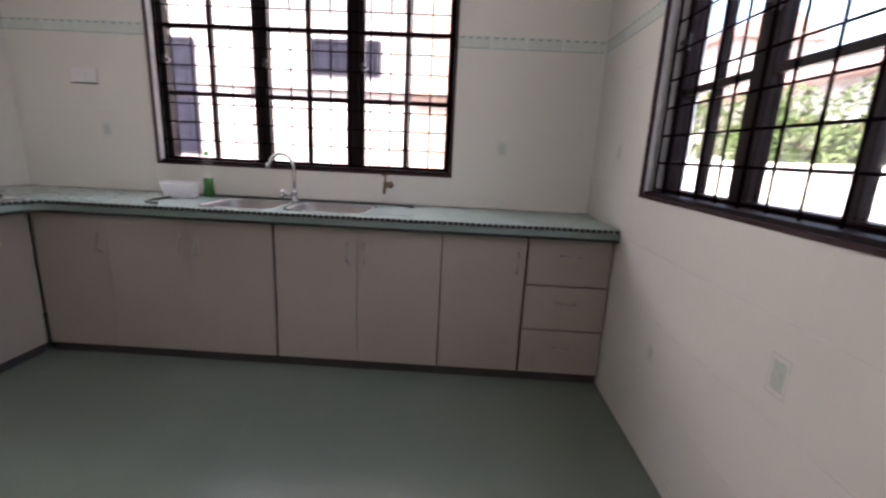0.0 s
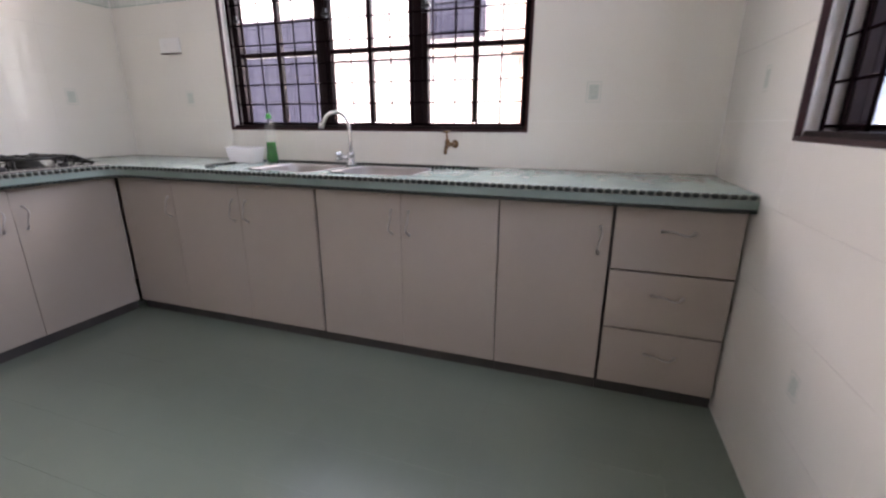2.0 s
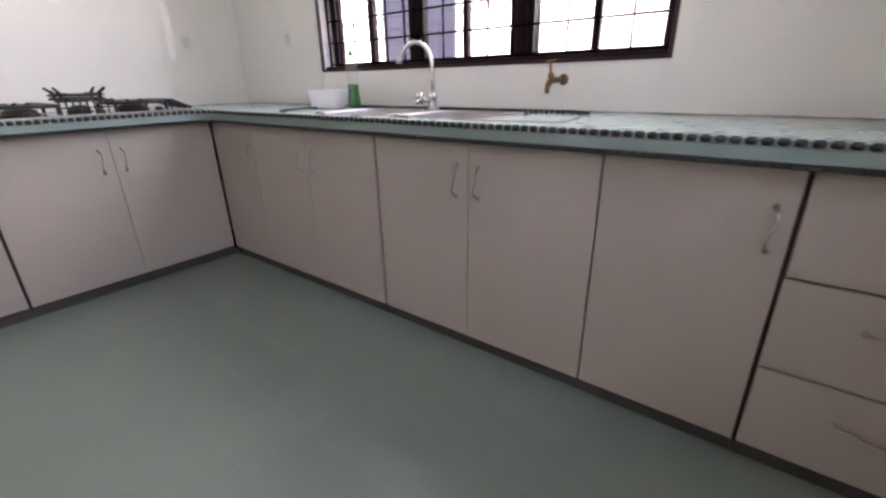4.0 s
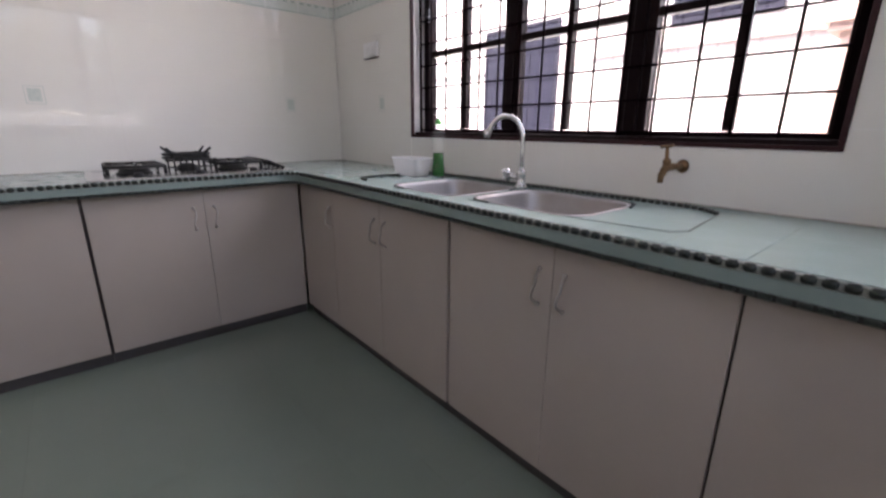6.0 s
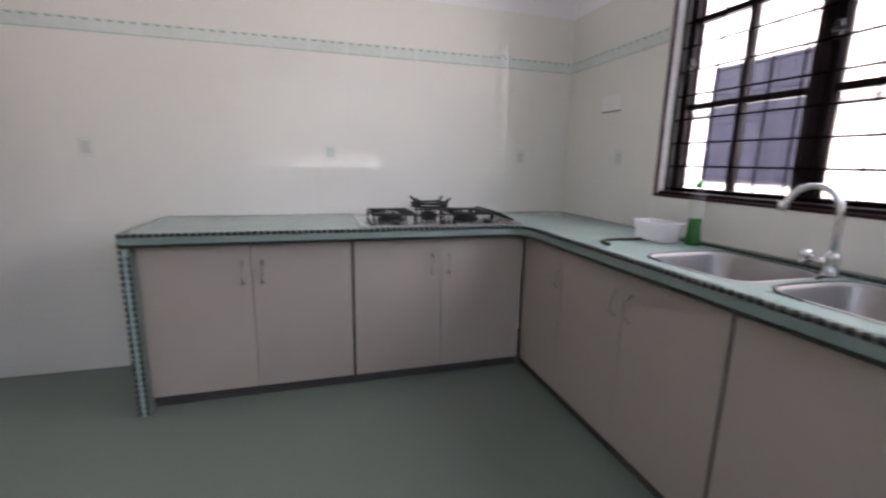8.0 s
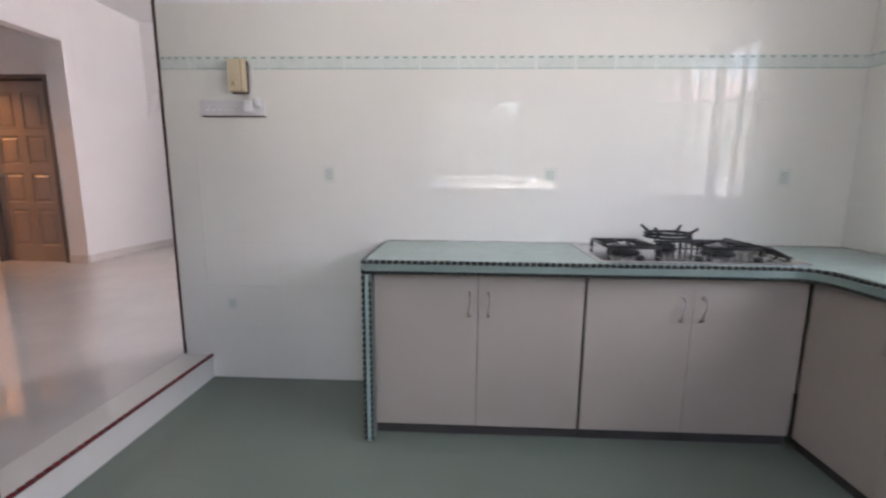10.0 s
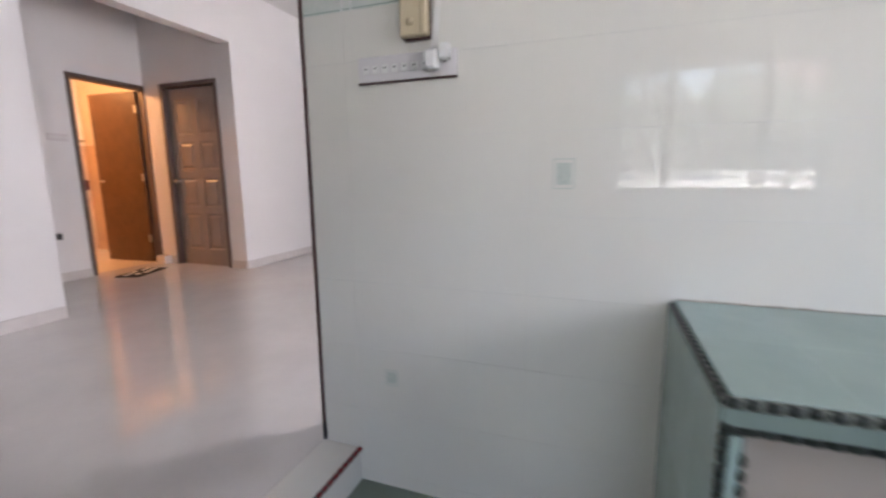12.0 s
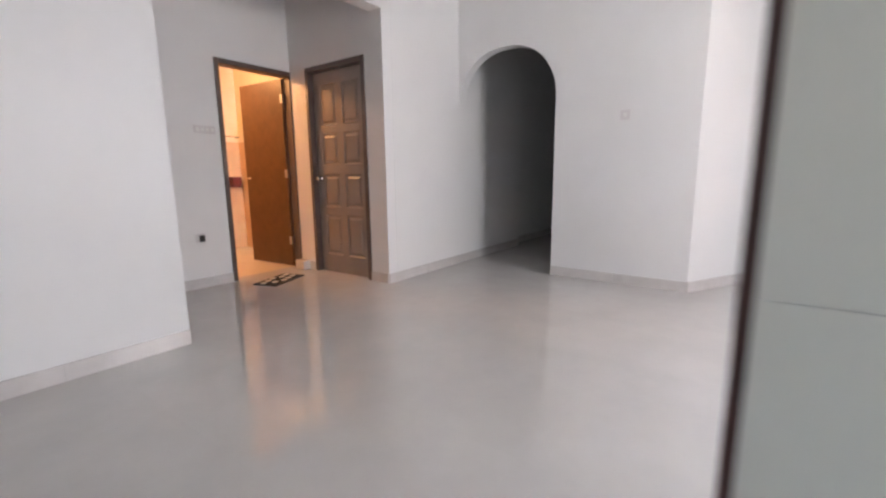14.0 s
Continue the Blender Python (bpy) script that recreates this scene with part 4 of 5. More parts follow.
for i in range(3):
    hb("knob", lathe([(0.019, 0), (0.019, 0.012), (0.015, 0.02), (0.004, 0.021)], (-2.262, 1.33 + i * 0.24, TOP + 0.006), 18), "black", "round black gas knob", True)


# ---- plates, sockets, bell ----
def plate(name, lo, hi, mat, label, category, bevel=0.003):
    ob = link(name, box(lo, hi, bevel), mat)
    return tagged(ob, label, category)


pl = empty("wall_socket", (XW, -0.625, 1.51))
tagged(pl, "long white panel of switches and sockets on the tiled wall", "electrical panel")
shift(part("panel", box((XW, -0.795, 1.474), (XW + 0.012, -0.455, 1.552), 0.002), M["plate"], pl), pl)
# shade below the panel, built as a thin dark strip
shift(part("lower_edge_shade", box((XW, -0.795, 1.468), (XW + 0.013, -0.455, 1.4735), 0.001), M["trim_brown"], pl, "dark brown strip drawing the shade under the panel"), pl)
for i in range(9):
    y = -0.775 + i * 0.034
    if i < 7:
        shift(part("rocker", box((XW + 0.012, y, 1.498), (XW + 0.0155, y + 0.022, 1.524), 0.001), M["plastic"], pl), pl)
    shift(part("socket_hole", boxes([((XW + 0.0121, y + 0.008, 1.512), (XW + 0.0162, y + 0.014, 1.517))]), M["black"], pl), pl)
plug = empty("plug_adaptor", (XW, -0.52, 1.52))
tagged(plug, "white plug adaptor with a cable in the socket panel", "plug")
shift(part("plug_body", box((XW + 0.016, -0.545, 1.488), (XW + 0.06, -0.505, 1.545), 0.008), M["plastic"], plug), plug)
shift(part("plug_body", box((XW + 0.016, -0.502, 1.515), (XW + 0.045, -0.470, 1.562), 0.007), M["plastic"], plug), plug)
for k in range(2):
    shift(part("cable", tube([(XW + 0.03, -0.528 + 0.012 * k, 1.545), (XW + 0.02, -0.522 + 0.010 * k, 1.62), (XW + 0.006, -0.520 + 0.01 * k, 1.70), (XW + 0.006, -0.524, 1.735)], 0.0035, 6), M["plastic"], plug, "thin white cable", True), plug)
bell = empty("door_chime", (XW, -0.58, 1.66))
tagged(bell, "yellowed cream plastic door chime box on the tiled wall", "door chime")
shift(part("chime_case", box((XW + 0.001, -0.628, 1.590), (XW + 0.045, -0.540, 1.752), 0.006), M["cream"], bell), bell)
# plate added to draw the dark underside and right-hand gap of the case
shift(part("dark_margin", box((XW + 0.0002, -0.624, 1.584), (XW + 0.020, -0.537, 1.747), 0.003), M["trim_brown"], bell, "dark brown plate added for the case's dark underside and gap"), bell)
shift(part("seam", box((XW + 0.0452, -0.5585, 1.592), (XW + 0.0458, -0.5572, 1.750)), M["trim_brown"], bell, "dark seam down the case"), bell)
shift(part("button", tube([(XW + 0.045, -0.592, 1.630), (XW + 0.048, -0.592, 1.630)], 0.012, 16), M["cream"], bell, "", True), bell)

pln = empty("switch_plate", (-2.32, YN, 1.475))
tagged(pln, "white double switch plate on the tiled wall beside the window", "switch plate")
shift(part("panel", box((-2.40, YN - 0.010, 1.436), (-2.245, YN, 1.518), 0.002), M["plastic"], pln), pln)
# dark strip again stands for the shade along the plate's foot
shift(part("lower_edge_shade", box((-2.40, YN - 0.011, 1.430), (-2.245, YN, 1.4355), 0.001), M["trim_brown"], pln), pln)
for k in range(3):
    shift(part("rocker", box((-2.385 + 0.048 * k, YN - 0.013, 1.462), (-2.356 + 0.048 * k, YN - 0.010, 1.495), 0.001), M["plastic"], pln), pln)

plh = empty("switch_plate", (-4.3, -5.16, 1.6))
tagged(plh, "pinkish white four-gang switch plate beside the bathroom door", "switch plate")
shift(part("panel", box((-4.39, -5.1605, 1.56), (-4.20, -5.15, 1.63), 0.002), M["plate"], plh), plh)
for k in range(4):
    shift(part("rocker", box((-4.375 + 0.044 * k, -5.150, 1.58), (-4.348 + 0.044 * k, -5.147, 1.61), 0.001), M["plastic"], plh), plh)
soc = empty("socket", (-4.16, -5.16, 0.61))
tagged(soc, "wall socket with a black plug near the bathroom door", "socket")
shift(part("panel", box((-4.20, -5.1605, 0.57), (-4.12, -5.151, 0.65), 0.002), M["plate"], soc), soc)
shift(part("plug_body", box((-4.185, -5.151, 0.575), (-4.145, -5.115, 0.635), 0.006), M["black"], soc, "black plug"), soc)
sw = empty("switch_plate", (-6.45, -2.02, 1.67))
tagged(sw, "small grey switch plate beside the archway", "switch plate")
shift(part("panel", box((-6.4505, -2.062, 1.63), (-6.44, -1.98, 1.715), 0.002), M["plate"], sw), sw)
shift(part("rocker", box((-6.44, -2.035, 1.655), (-6.437, -2.007, 1.69), 0.001), M["plastic"], sw), sw)


# ---- doors of the hall ----
def door_frame(parent, axis, a0, a1, c0, c1, top):
    t = 0.045
    for lo, hi in (((a0 - t, HALL), (a0, top + t)), ((a1, HALL), (a1 + t, top + t)), ((a0, top), (a1, top + t))):
        if axis == "x":
            bm = box((lo[0], c0, lo[1]), (hi[0], c1, hi[1]), 0.003)
        else:
            bm = box((c0, lo[0], lo[1]), (c1, hi[0], hi[1]), 0.003)
        part("door_frame", bm, M["door_frame"], parent, "brown timber door frame")


door_1 = tagged(empty("door_1"), "open brown bathroom door in a dark timber frame", kind="structure")
door_frame(door_1, "x", D1X0, D1X1, -5.285, -5.150, DTOP)
leaf = part("door_leaf", box((0, -0.02, 0), (0.74, 0.02, 2.05), 0.003), M["door_dark"], door_1, "flat dark brown door leaf, swung inwards")
leaf.matrix_basis = pose(-5.215, -5.265, HALL + 0.012, 0, 0, -86)
for s in (-1, 1):
    kn = part("door_handle", tube([(0.68, s * 0.021, 1.0), (0.68, s * 0.05, 1.0), (0.60, s * 0.055, 1.0)], [0.012, 0.009, 0.008], 10), M["chrome"], leaf, "steel lever handle", True)
for z in (0.25, 1.0, 1.8):
    part("hinge", box((-0.012, 0.021, z), (0.03, 0.026, z + 0.09), 0.001), M["handle"], leaf)

door_2 = tagged(empty("door_2"), "closed grey-brown six-panel door in a dark timber frame", kind="structure")
door_frame(door_2, "y", D2Y0, D2Y1, -5.365, -5.228, DTOP)


def panel_door():
    w, h = D2Y1 - D2Y0 - 0.006, DTOP - HALL - 0.012
    us = [0, 0.10, w / 2 - 0.045, w / 2 + 0.045, w - 0.10, w]
    zs = [0, 0.19, 0.62, 0.70, 1.04, 1.14, 1.46, 1.54, 1.94, h]
    cells = {(i, j) for i in (1, 3) for j in (1, 3, 5, 7)}
    bm = bmesh.new()
    for i in range(5):
        for j in range(9):
            if (i, j) in cells:
                a0, a1, b0, b1 = us[i], us[i + 1], zs[j], zs[j + 1]
                loops = []
                for ins, dep in ((0, 0.0), (0.010, -0.010), (0.028, -0.010), (0.045, -0.002)):
                    loops.append([bm.verts.new((dep, a, b)) for a, b in ((a0 + ins, b0 + ins), (a1 - ins, b0 + ins), (a1 - ins, b1 - ins), (a0 + ins, b1 - ins))])
                for p, q in zip(loops, loops[1:]):
                    for k in range(4):
                        bm.faces.new((p[k], p[(k + 1) % 4], q[(k + 1) % 4], q[k]))
                bm.faces.new(loops[-1])
            else:
                bm.faces.new([bm.verts.new((0, a, b)) for a, b in ((us[i], zs[j]), (us[i + 1], zs[j]), (us[i + 1], zs[j + 1]), (us[i], zs[j + 1]))])
    bmesh.ops.remove_doubles(bm, verts=bm.verts, dist=1e-5)
    add_box(bm, (-0.04, 0, 0), (-0.0121, w, h))
    return bm


dl = part("door_leaf", panel_door(), M["door_grey"], door_2, "grey-brown painted panel door leaf")
dl.location = (-5.295, D2Y0 + 0.003, HALL + 0.001)
part("door_knob", lathe([(0.024, 0), (0.022, 0.006), (0.010, 0.01), (0.010, 0.03), (0.024, 0.04), (0.026, 0.052), (0.016, 0.062)], (0, 0, 0), 18), M["chrome"], dl, "round steel knob", True).matrix_basis = pose(0.001, 0.055, 1.0, 0, 90, 0)

# bathroom things seen through the door
cab = link("paper_holder", box((-5.68, -7.183, 1.02), (-5.54, -7.08, 1.17), 0.01), M["red"])
tagged(cab, "dark red plastic paper holder on the bathroom wall", "paper holder")
rail = empty("towel_rail", (-5.5, -7.2, 1.72))
tagged(rail, "thin steel towel rail on the warm lit bathroom wall", "towel rail")
shift(part("rail", tube([(-5.72, -7.13, 1.735), (-5.25, -7.13, 1.72)], 0.010, 8), M["chrome"], rail, "", True), rail)
for x in (-5.70, -5.27):
    shift(part("bracket", tube([(x, -7.2, 1.72), (x, -7.125, 1.72)], 0.011, 8), M["chrome"], rail, "", True), rail)
lampb = empty("ceiling_lamp", (-4.4, -6.2, 2.7))
tagged(lampb, "round warm white bathroom ceiling lamp", "ceiling lamp")
shift(part("lamp_base", lathe([(0.13, -0.03), (0.13, 0.0)], (-4.4, -6.2, 2.7), 24), M["plastic"], lampb), lampb)

# small white box between the doors
bx = link("small_box", box((-5.235, -5.145, HALL + 0.001), (-5.14, -4.99, HALL + 0.105), 0.01), M["skirting"])
tagged(bx, "small pale block on the floor between the two doors", "block")

# door mat
mat = empty("door_mat", (-4.72, -4.81, HALL))
tagged(mat, "small black and white patterned door mat before the bathroom", "door mat")


def mat_part(name, bm, m, lab):
    ob = part(name, bm, m, mat, lab)
    return ob


mat_part("mat_body", box((-0.235, -0.13, 0.001), (0.235, 0.13, 0.010), 0.003), M["mat_black"], "black woven mat")
blobs = []
for i in range(9):
    px, py = -0.19 + (i % 5) * 0.092 + 0.02 * (i // 5), -0.07 + 0.11 * (i // 5) + 0.02 * math.sin(i * 2.1)
    blobs.append((px, py))
bm = bmesh.new()
for px, py in blobs:
    vs = [bm.verts.new((px + (0.036 + 0.008 * math.sin(3 * k)) * math.cos(2 * math.pi * k / 9), py + 0.030 * math.sin(2 * math.pi * k / 9), 0.0125)) for k in range(9)]
    ws = [bm.verts.new((v.co.x, v.co.y, 0.0095)) for v in vs]
    bm.faces.new(vs)
    for k in range(9):
        bm.faces.new((ws[k], ws[(k + 1) % 9], vs[(k + 1) % 9], vs[k]))
mat_part("mat_pattern", bm, M["mat_white"], "white pattern patches")
mat.rotation_euler = (0, 0, radians(20))

# brown edge strips at the ends of the tiled walls
for cx, cy, nm in ((XW + 0.004, -1.0125, "trim"), (-1.5965, YS + 0.003, "trim")):
    ob = structure(nm, boxes([((cx - 0.011, cy - 0.009, HALL + 0.002), (cx + 0.003, cy + 0.004, 2.349))], 0.001), M["trim_brown"], "thin brown edge strip where the tiles end")
structure("trim", box((XW - 0.009, -1.021, HALL + 0.001), (XW + 0.010, -1.006, HALL + 0.075), 0.002), M["black"], "dark foot of the edge strip")


# ---- skirting ----
def skirting(name, x0, y0, x1, y1, nx, ny, h=0.09, t=0.012):
    """Tiles along a straight wall; the normal points into the room."""
    root = structure(name, boxes([((min(x0, x1, x0 + nx * 0.004, x1 + nx * 0.004), min(y0, y1, y0 + ny * 0.004, y1 + ny * 0.004), HALL), (max(x0, x1, x0 + nx * 0.004, x1 + nx * 0.004), max(y0, y1, y0 + ny * 0.004, y1 + ny * 0.004), HALL + h - 0.004))]) if (nx == 0 or ny == 0) else prism([(x0, y0), (x1, y1), (x1 + nx * 0.004, y1 + ny * 0.004), (x0 + nx * 0.004, y0 + ny * 0.004)], HALL, HALL + h - 0.004), M["grout"], "low tiled skirting along the hall wall")
    L = math.hypot(x1 - x0, y1 - y0)
    n = max(1, round(L / 0.6))
    ux, uy = (x1 - x0) / L, (y1 - y0) / L
    for i in range(n):
        a, b = L * i / n + 0.001, L * (i + 1) / n - 0.001
        out = [(x0 + ux * a, y0 + uy * a), (x0 + ux * b, y0 + uy * b), (x0 + ux * b + nx * t, y0 + uy * b + ny * t), (x0 + ux * a + nx * t, y0 + uy * a + ny * t)]
        part("skirting_tile", prism(out, HALL + 0.0005, HALL + h), M["skirting"], root)


skirting("baseboard", 3.3, -3.80, -3.43, -3.80, 0, 1)
skirting("baseboard", -4.435, -5.161, -3.44, -5.161, 0, 1)
skirting("baseboard", -5.24, -4.028, -5.24, -3.80, 1, 0)
skirting("baseboard", -5.241, -3.80, -8.0, -3.80, 0, 1)
skirting("baseboard", -8.001, -3.90, -10.0, -3.90, 0, 1)
skirting("baseboard", -6.45, -2.668, -6.45, -1.43, 1, 0)
n_ = Vector((0.59, 1.07)).normalized()
skirting("baseboard", -6.45, -1.43, -7.5, -0.851, n_.x, n_.y)
skirting("baseboard", -5.24, -5.16, -5.24, -4.9, 1, 0)

# ---- outside ----
structure("ground", box((-60, -60, -0.6), (60, 60, -0.35)), M["ground"], "concrete yard round the house")
nb = empty("neighbour_house", (-3, 8, -0.35))
tagged(nb, "white rendered neighbouring house with blue-grey windows", "house")


def nh(name, bm, mat, lab="", smooth=False):
    return shift(part(name, bm, M[mat], nb, lab, smooth), nb)


nh("wall", box((-14, 8.0, -0.35), (-3.3, 8.3, 6.5)), "house_white", "white rendered wall")
nh("wall", box((-3.3, 6.4, -0.35), (0.4, 8.3, 6.5)), "house_white", "white rendered wall")
nh("wall", box((-0.8, 6.36, -0.35), (0.5, 6.399, 6.5)), "house_salmon", "pale salmon painted wall")


def nwin(x0, x1, y, z0, z1, n, rows):
    w = nh("window", boxes([((x0 - 0.05, y - 0.03, z0 - 0.06), (x1 + 0.05, y + 0.02, z0)), ((x0 - 0.05, y - 0.03, z1), (x1 + 0.05, y + 0.02, z1 + 0.05)), ((x0 - 0.05, y - 0.03, z0), (x0, y + 0.02, z1)), ((x1, y - 0.03, z0), (x1 + 0.05, y + 0.02, z1))]), "shutter", "blue-grey window frame")
    part("backing", box((x0 - 0.001, y - 0.005, z0 - 0.001), (x1 + 0.001, y - 0.001, z1 + 0.001)), M["shutter"], w).matrix_parent_inverse = Matrix()
    for i in range(n):
        for j in range(rows):
            a, b = x0 + (x1 - x0) * i / n, x0 + (x1 - x0) * (i + 1) / n
            c, d2 = z0 + (z1 - z0) * j / rows, z0 + (z1 - z0) * (j + 1) / rows
            part("pane", box((a + 0.02, y - 0.018, c + 0.02), (b - 0.02, y - 0.006, d2 - 0.02)), M["louvre"], w).matrix_parent_inverse = Matrix()
    return w


nwin(-6.67, -4.98, 8.0, 0.95, 2.85, 3, 4)
nwin(-2.275, -1.365, 6.4, 2.19, 2.55, 3, 1)
nh("ledge", boxes([((-3.3, 6.355, 1.90), (-0.81, 6.399, 1.925)), ((-14, 7.955, 2.11), (-6.75, 7.999, 2.14)), ((-4.9, 7.955, 2.11), (-3.301, 7.999, 2.14))]), "house_grey", "thin moulded line on the wall")
nh("eave", box((-3.5, 5.8, 4.0), (0.6, 6.4, 4.15)), "house_roof", "red eave")
nh("column", boxes([((-0.72, 5.5, -0.35), (-0.30, 5.9, 1.73)), ((-0.78, 5.44, 1.73), (-0.24, 5.96, 1.79)), ((-0.82, 5.40, 1.79), (-0.20, 6.0, 1.86)), ((-0.70, 5.52, 1.86), (-0.32, 5.88, 3.4))]), "house_orange", "salmon pillar with a moulded band")

fence = empty("garden_wall", (4.6, 3, -0.35))
tagged(fence, "white rendered garden wall with a coping", "garden wall")
shift(part("wall", box((4.6, -8, -0.35), (4.75, 16, 1.16)), M["fence"], fence, "white rendered wall"), fence)
shift(part("coping", box((4.54, -8, 1.16), (4.81, 16, 1.22), 0.01), M["fence"], fence, "white coping"), fence)
for i in range(8):
    shift(part("pier", box((4.50, -6 + i * 2.7, -0.35), (4.599, -5.7 + i * 2.7, 1.159)), M["fence"], fence), fence)


def tree(x, y, h, r, seed, label):
    rnd = random.Random(seed)
    root = empty("tree", (x, y, -0.35))
    tagged(root, label, "tree", "garden trees")
    bm = tube([(0, 0, 0), (0.05, 0.02, h * 0.3), (0.0, 0.08, h * 0.6), (0.06, 0.05, h * 0.85)], [0.14, 0.11, 0.08, 0.03], 8)
    for k in range(6):
        a = rnd.uniform(0, 6.28)
        z = h * rnd.uniform(0.35, 0.7)
        tube([(0.02, 0.04, z), (math.cos(a) * r * 0.4, math.sin(a) * r * 0.4, z + 0.3), (math.cos(a) * r * 0.8, math.sin(a) * r * 0.8, z + 0.5)], [0.05, 0.035, 0.012], 6, bm)
    part("trunk", bm, M["bark"], root, "brown tapered trunk with limbs", True)
    vs, fs = [], []
    lumps = [(rnd.gauss(0, r * 0.5), rnd.gauss(0, r * 0.5), h * rnd.uniform(0.38, 0.95), rnd.uniform(0.3, 0.6) * r) for _ in range(14)]
    for _ in range(9000):
        lx, ly, lz, lr = rnd.choice(lumps)
        v = Vector((rnd.gauss(0, 1), rnd.gauss(0, 1), rnd.gauss(0, 1)))
        v = v.normalized() * lr * rnd.uniform(0.55, 1.0) ** 0.5
        c = Vector((lx, ly, lz)) + v
        e = Vector((rnd.gauss(0, 1), rnd.gauss(0, 1), rnd.gauss(0, 1))).normalized()
        g = e.cross(Vector((rnd.gauss(0, 1), rnd.gauss(0, 1), rnd.gauss(0, 1))).normalized()).normalized()
        s = rnd.uniform(0.04, 0.085)
        k = len(vs)
        vs += [c - e * s, c + g * s * 0.45, c + e * s, c - g * s * 0.45]
        fs.append((k, k + 1, k + 2, k + 3))
    me = bpy.data.meshes.new("crown")
    me.from_pydata(vs, [], fs)
    me.materials.append(M["leaf"])
    ob = new("crown", me)
    ob.parent = root
    tagged(ob, "uneven crown of small green leaves")


for i, (x, y, h, r) in enumerate(((6.2, 5.2, 2.5, 1.2), (6.5, 7.6, 2.7, 1.3), (7.4, 10.2, 3.1, 1.5), (7.2, 4.4, 3.0, 1.3), (6.5, 2.6, 3.3, 1.4), (6.8, 0.6, 3.5, 1.5), (6.5, -1.6, 3.3, 1.5), (8.6, 13.5, 3.6, 1.8), (9.0, 7.0, 3.0, 1.5))):
    tree(x, y, h, r, 10 + i, "bushy green garden tree behind the white garden wall")
fh = empty("far_house", (14, 12, -0.35))
tagged(fh, "distant white house with a red tiled roof behind the trees", "house")
shift(part("wall", box((11.5, 6.5, -0.35), (17, 30, 4.05)), M["house_white"], fh, "white rendered wall"), fh)
shift(part("roof", prism([(10.9, 4.05), (14.2, 5.3), (17.8, 4.05), (17.8, 3.9), (10.9, 3.9)], 5.8, 30.8, "xz"), M["house_roof"], fh, "red tiled pitched roof"), fh)
fh2 = empty("far_house", (23, 48, -0.35))
tagged(fh2, "tall distant white house with a faded red roof", "house")
shift(part("wall", box((20, 36, -0.35), (26, 60, 10.8)), M["house_white"], fh2, "white rendered wall"), fh2)
shift(part("roof", prism([(19.2, 10.8), (23, 12.9), (26.8, 10.8), (26.8, 10.6), (19.2, 10.6)], 35.2, 60.8, "xz"), M["house_roof"], fh2, "faded red pitched roof"), fh2)


# ---- wall and floor tiles, laid last ----
TILE_CACHE = {}


def tile_mesh(name, a, b, mat, depth=0.0018, ch=0.00018):
    key = (name, round(a, 3), round(b, 3))
    if key not in TILE_CACHE:
        bm = bmesh.new()
        lo = [bm.verts.new((x, y, -depth)) for x, y in ((0, 0), (a, 0), (a, b), (0, b))]
        mid = [bm.verts.new((x, y, -ch)) for x, y in ((0, 0), (a, 0), (a, b), (0, b))]
        top = [bm.verts.new((x, y, 0)) for x, y in ((ch, ch), (a - ch, ch), (a - ch, b - ch), (ch, b - ch))]
        for p, q in ((lo, mid), (mid, top)):
            for k in range(4):
                bm.faces.new((p[k], p[(k + 1) % 4], q[(k + 1) % 4], q[k]))
        bm.faces.new(top)
        me = bpy.data.meshes.new(name)
        if name == "border_tile":
            for i in range(4):
                u = a * (0.05 + 0.245 * i)
                w = a * 0.15
                for z0, z1 in ((b * 0.80, b * 0.93),):
                    bm.faces.new([bm.verts.new((x, y, 0.0004)) for x, y in ((u + w * 0.2, z0), (u + w * 0.8, z0), (u + w, z1), (u, z1))]).material_index = 1
            bm.faces.new([bm.verts.new((x, y, 0.0004)) for x, y in ((0.002, b * 0.05), (a - 0.002, b * 0.05), (a - 0.002, b * 0.10), (0.002, b * 0.10))]).material_index = 1
        bm.to_mesh(me)
        bm.free()
        for one in (mat if isinstance(mat, (list, tuple)) else [mat]):
            me.materials.append(one)
        TILE_CACHE[key] = me
    return TILE_CACHE[key]


def cut(rect, hole):
    """What is left of a rectangle (a0, a1, b0, b1) round a hole, as rectangles."""
    a0, a1, b0, b1 = rect
    h0, h1, k0, k1 = hole
    if a1 <= h0 or a0 >= h1 or b1 <= k0 or b0 >= k1:
        return [rect]
    out = []
    if a0 < h0:
        out.append((a0, h0, b0, b1))
    if a1 > h1:
        out.append((h1, a1, b0, b1))
    m0, m1 = max(a0, h0), min(a1, h1)
    if b0 < k0:
        out.append((m0, m1, b0, k0))
    if b1 > k1:
        out.append((m0, m1, k1, b1))
    return [r for r in out if r[1] - r[0] > 0.004 and r[3] - r[2] > 0.004]


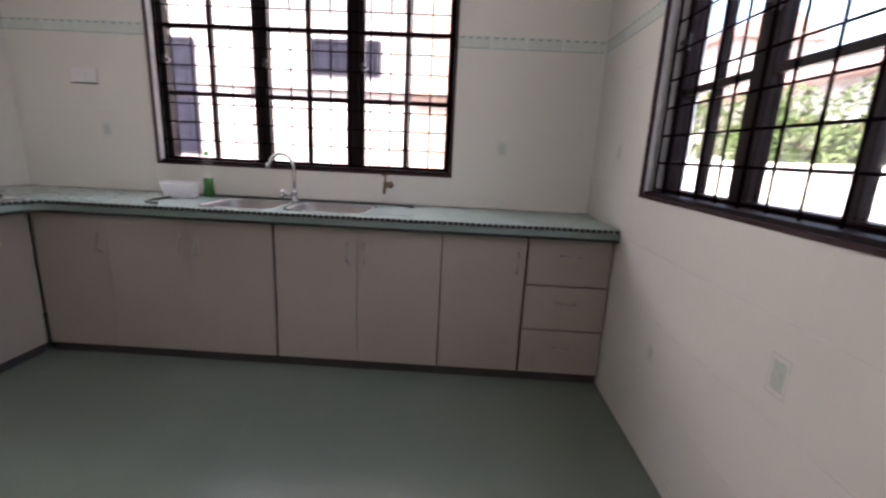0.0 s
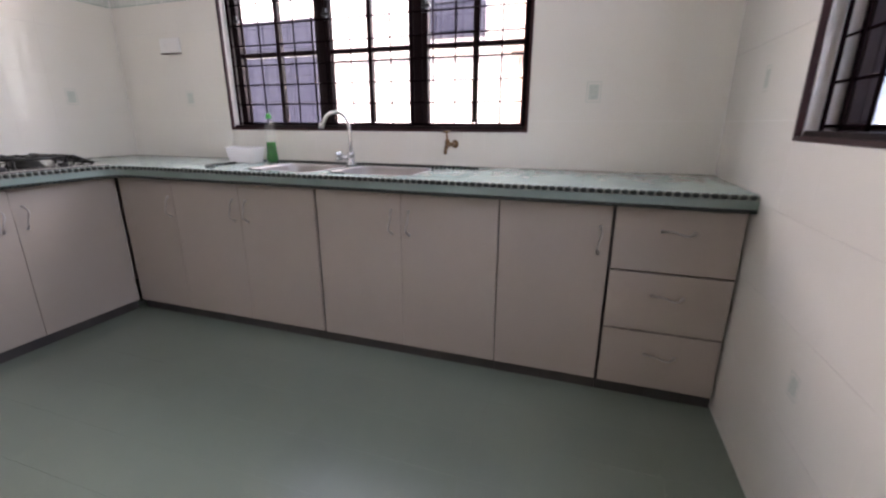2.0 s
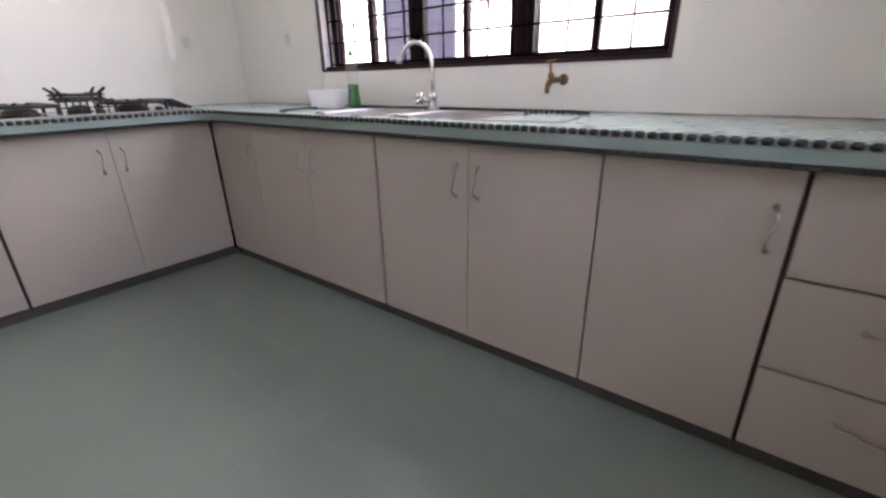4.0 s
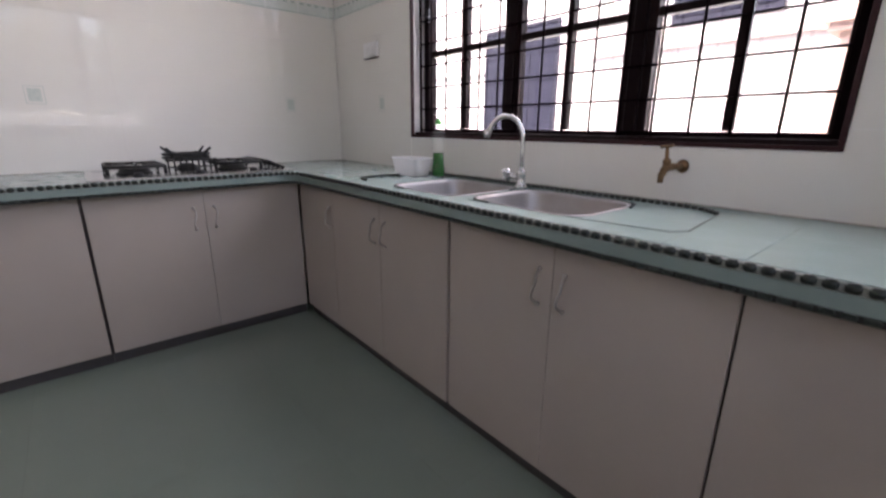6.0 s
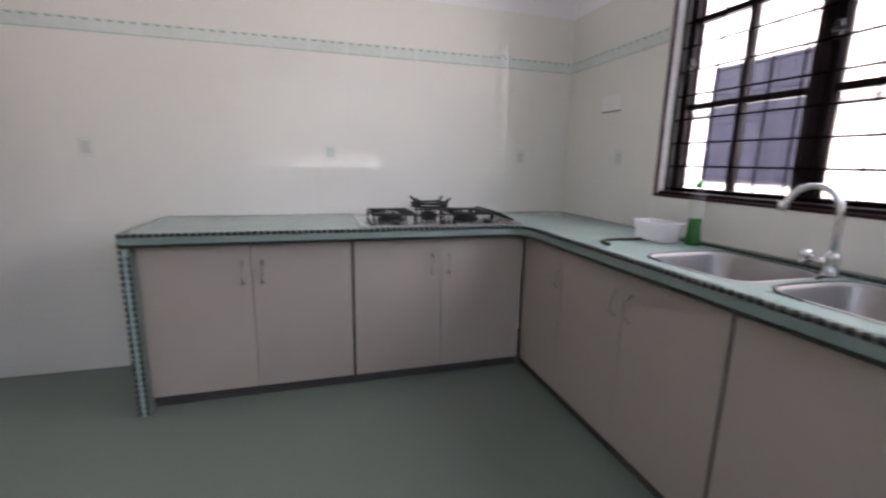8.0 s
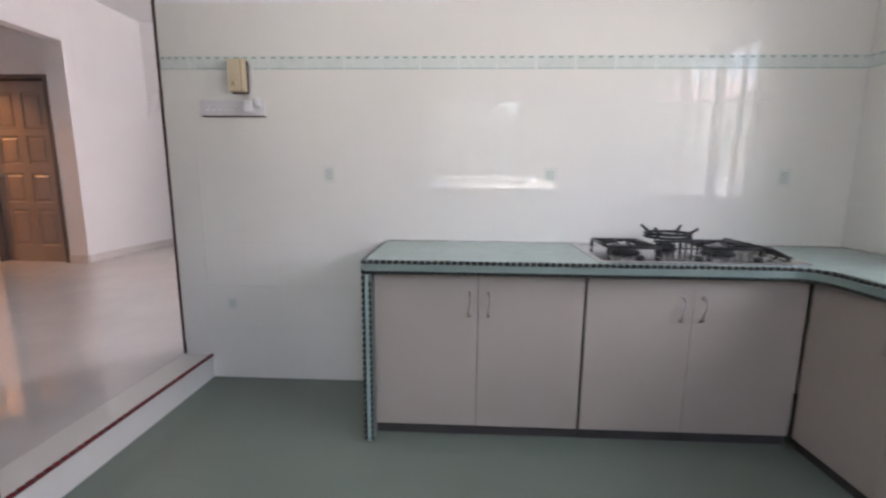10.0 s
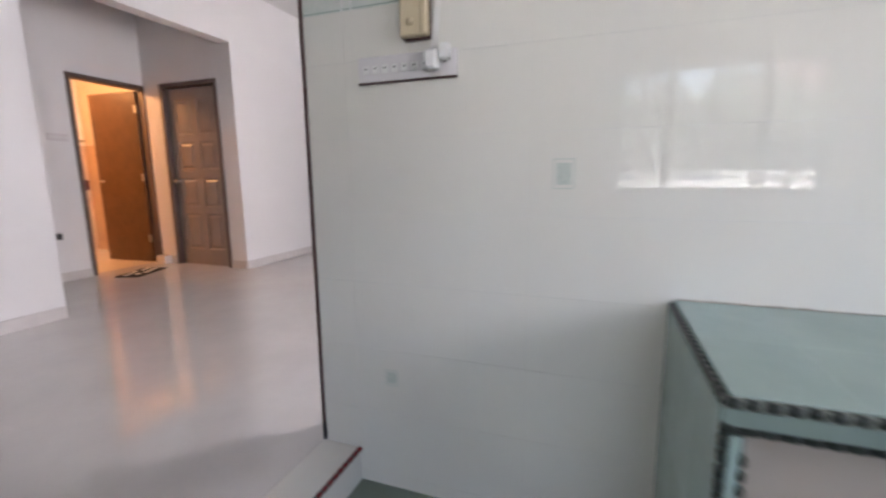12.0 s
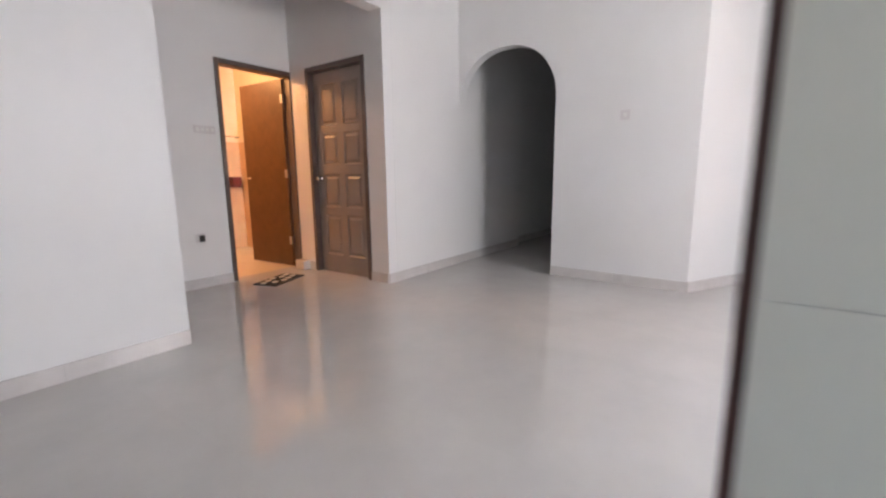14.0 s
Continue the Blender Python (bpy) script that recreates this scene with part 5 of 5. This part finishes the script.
def face(parent, basis, a_lines, b_rows, hole, gap_a=0.0001, gap_b=0.0009):
    for b0, b1, name in b_rows:
        for a0, a1 in zip(a_lines, a_lines[1:]):
            for r in ([(a0, a1, b0, b1)] if hole is None else cut((a0, a1, b0, b1), hole)):
                a, b = r[1] - r[0] - (0.004 if name == "border_tile" else gap_a), r[3] - r[2] - gap_b
                mat = [M["border_base"], M["border_dash"]] if name == "border_tile" else M["wall_tile"]
                ob = new(name, tile_mesh(name, a, b, mat))
                ob.parent = parent
                tilt = Matrix.Rotation(random.gauss(0, 0.0002), 4, "X") @ Matrix.Rotation(random.gauss(0, 0.0002), 4, "Y")
                ob.matrix_basis = basis @ Matrix.Translation((r[0], r[2], 0)) @ tilt


def lines(lo, hi, anchor, pitch):
    k = math.ceil((lo - anchor) / pitch + 1e-6)
    out = [lo]
    while anchor + k * pitch < hi - 0.01:
        if anchor + k * pitch > lo + 0.01:
            out.append(anchor + k * pitch)
        k += 1
    return out + [hi]


ROWS = [(0.0, 0.052, "tile")] + [(0.052 + 0.249 * i, 0.052 + 0.249 * (i + 1), "tile") for i in range(6)] + [(1.546, 1.706, "tile"), (1.706, 1.774, "border_tile"), (1.774, 2.03, "tile")]
P = 0.1965
trim_hole_n = (NWX0 - 0.012, NWX1 + 0.012, WZ0 - 0.012, WZ1 + 0.014)
basis_n = Matrix(((1, 0, 0, 0), (0, 0, -1, YN), (0, 1, 0, 0), (0, 0, 0, 1)))
face(wall_north, basis_n, lines(XW + 0.001, XE - 0.001, 0.118 - P / 2, P), ROWS, trim_hole_n)
basis_w = Matrix(((0, 0, 1, XW), (1, 0, 0, 0), (0, 1, 0, 0), (0, 0, 0, 1)))
west_rows = ROWS
face(wall_west, basis_w, lines(YS + 0.007, YN - 0.001, -0.132 - P / 2, P), [r for r in ROWS], None)
face(wall_west, basis_w, [-1.0115, YS + 0.0065], [(HALL + 0.001, 0.301, "tile")] + ROWS[2:], None)
basis_e = Matrix(((0, 0, -1, XE), (-1, 0, 0, 0), (0, 1, 0, 0), (0, 0, 0, 1)))
hole_e = (-EWY1 - 0.012, -EWY0 + 0.012, WZ0 - 0.012, WZ1 + 0.014)
face(wall_east, basis_e, lines(-YN + 0.001, -YS - 0.001, -2.151 - P / 2, P), ROWS, hole_e)
basis_s = Matrix(((-1, 0, 0, 0), (0, 0, 1, YS), (0, 1, 0, 0), (0, 0, 0, 1)))
face(wall_south, basis_s, lines(-XE + 0.001, 1.590, 0.0, P), ROWS, None)

# printed emblems on some of the wall tiles
def motif(parent, m, w=0.062, h=0.088):
    key = ("motif", w, h)
    if key not in TILE_CACHE:
        bm = bmesh.new()
        for x0, x1, y0, y1 in ((-w / 2, -w / 2 + 0.003, -h / 2, h / 2), (w / 2 - 0.003, w / 2, -h / 2, h / 2), (-w / 2 + 0.003, w / 2 - 0.003, h / 2 - 0.003, h / 2), (-w / 2 + 0.003, w / 2 - 0.003, -h / 2, -h / 2 + 0.003), (-w * 0.34, w * 0.34, -h * 0.36, h * 0.36)):
            bm.faces.new([bm.verts.new((x, y, 0.0006)) for x, y in ((x0, y0), (x1, y0), (x1, y1), (x0, y1))])
        pts = [(0.008 * math.cos(k) * (2 + math.sin(3 * k)), 0.012 * math.sin(k) * (2 + math.cos(2 * k)), 0.0008) for k in (0.0, 0.8, 1.6, 2.4, 3.2, 4.0, 4.8, 5.6)]
        bm.faces.new([bm.verts.new(p) for p in pts])
        me = bpy.data.meshes.new("motif")
        bm.to_mesh(me)
        bm.free()
        me.materials.append(M["motif"])
        TILE_CACHE[key] = me
    ob = new("motif", TILE_CACHE[key])
    ob.parent = parent
    ob.matrix_basis = m
    return ob


for a, z, w, h in ((-0.132, 1.174, 0.062, 0.088), (1.041, 1.176, 0.07, 0.08), (2.228, 1.176, 0.062, 0.088), (-0.712, 0.445, 0.055, 0.062)):
    motif(wall_west, basis_w @ Matrix.Translation((a, z, 0)), w, h)
for a, z in ((0.118, 1.172), (-2.23, 1.178)):
    motif(wall_north, basis_n @ Matrix.Translation((a, z, 0)))
for a, z, w, h in ((2.151, 1.178, 0.05, 0.08), (1.54, 0.427, 0.05, 0.065), (0.936, 0.668, 0.062, 0.10)):
    motif(wall_east, basis_e @ Matrix.Translation((-a, z, 0)), w, h)

# kitchen floor
fx = lines(XW + 0.001, XE - 0.001, -0.552, 0.1965)
fy = lines(YS + 0.007, YN - 0.001, 1.235, 0.1965)
for x0, x1 in zip(fx, fx[1:]):
    for y0, y1 in zip(fy, fy[1:]):
        if (x1 < -2.3 and y0 > 0.25) or y0 > 2.1:
            continue
        ob = new("tile", tile_mesh("floor_tile", x1 - x0 - 0.0003, y1 - y0 - 0.0003, M["floor_green"], 0.0012, 0.0001))
        ob.parent = kitchen_floor
        ob.matrix_basis = Matrix.Translation((x0, y0, 0))
structure("floor_edge", boxes([((XW, 2.2, -0.0014), (XE, YN, -0.0006)), ((XW, 0.3, -0.0014), (-2.36, 2.2, -0.0006))]), M["floor_green"], "floor under the cabinets")

# hall floor
hall_bed = [o for o in scene.objects if o.name == "hall_floor"][0]
gx = lines(-10.1, 3.3, -3.0, 0.6)
gy = lines(-5.16, -1.021, -1.021, 0.6)
for x0, x1 in zip(gx, gx[1:]):
    for y0, y1 in zip(gy, gy[1:]):
        ob = new("tile", tile_mesh("hall_tile", x1 - x0 - 0.0001, y1 - y0 - 0.0001, M["hall_floor"], 0.0008, 0.00005))
        ob.parent = hall_bed
        ob.matrix_basis = Matrix.Translation((x0, y0, HALL))
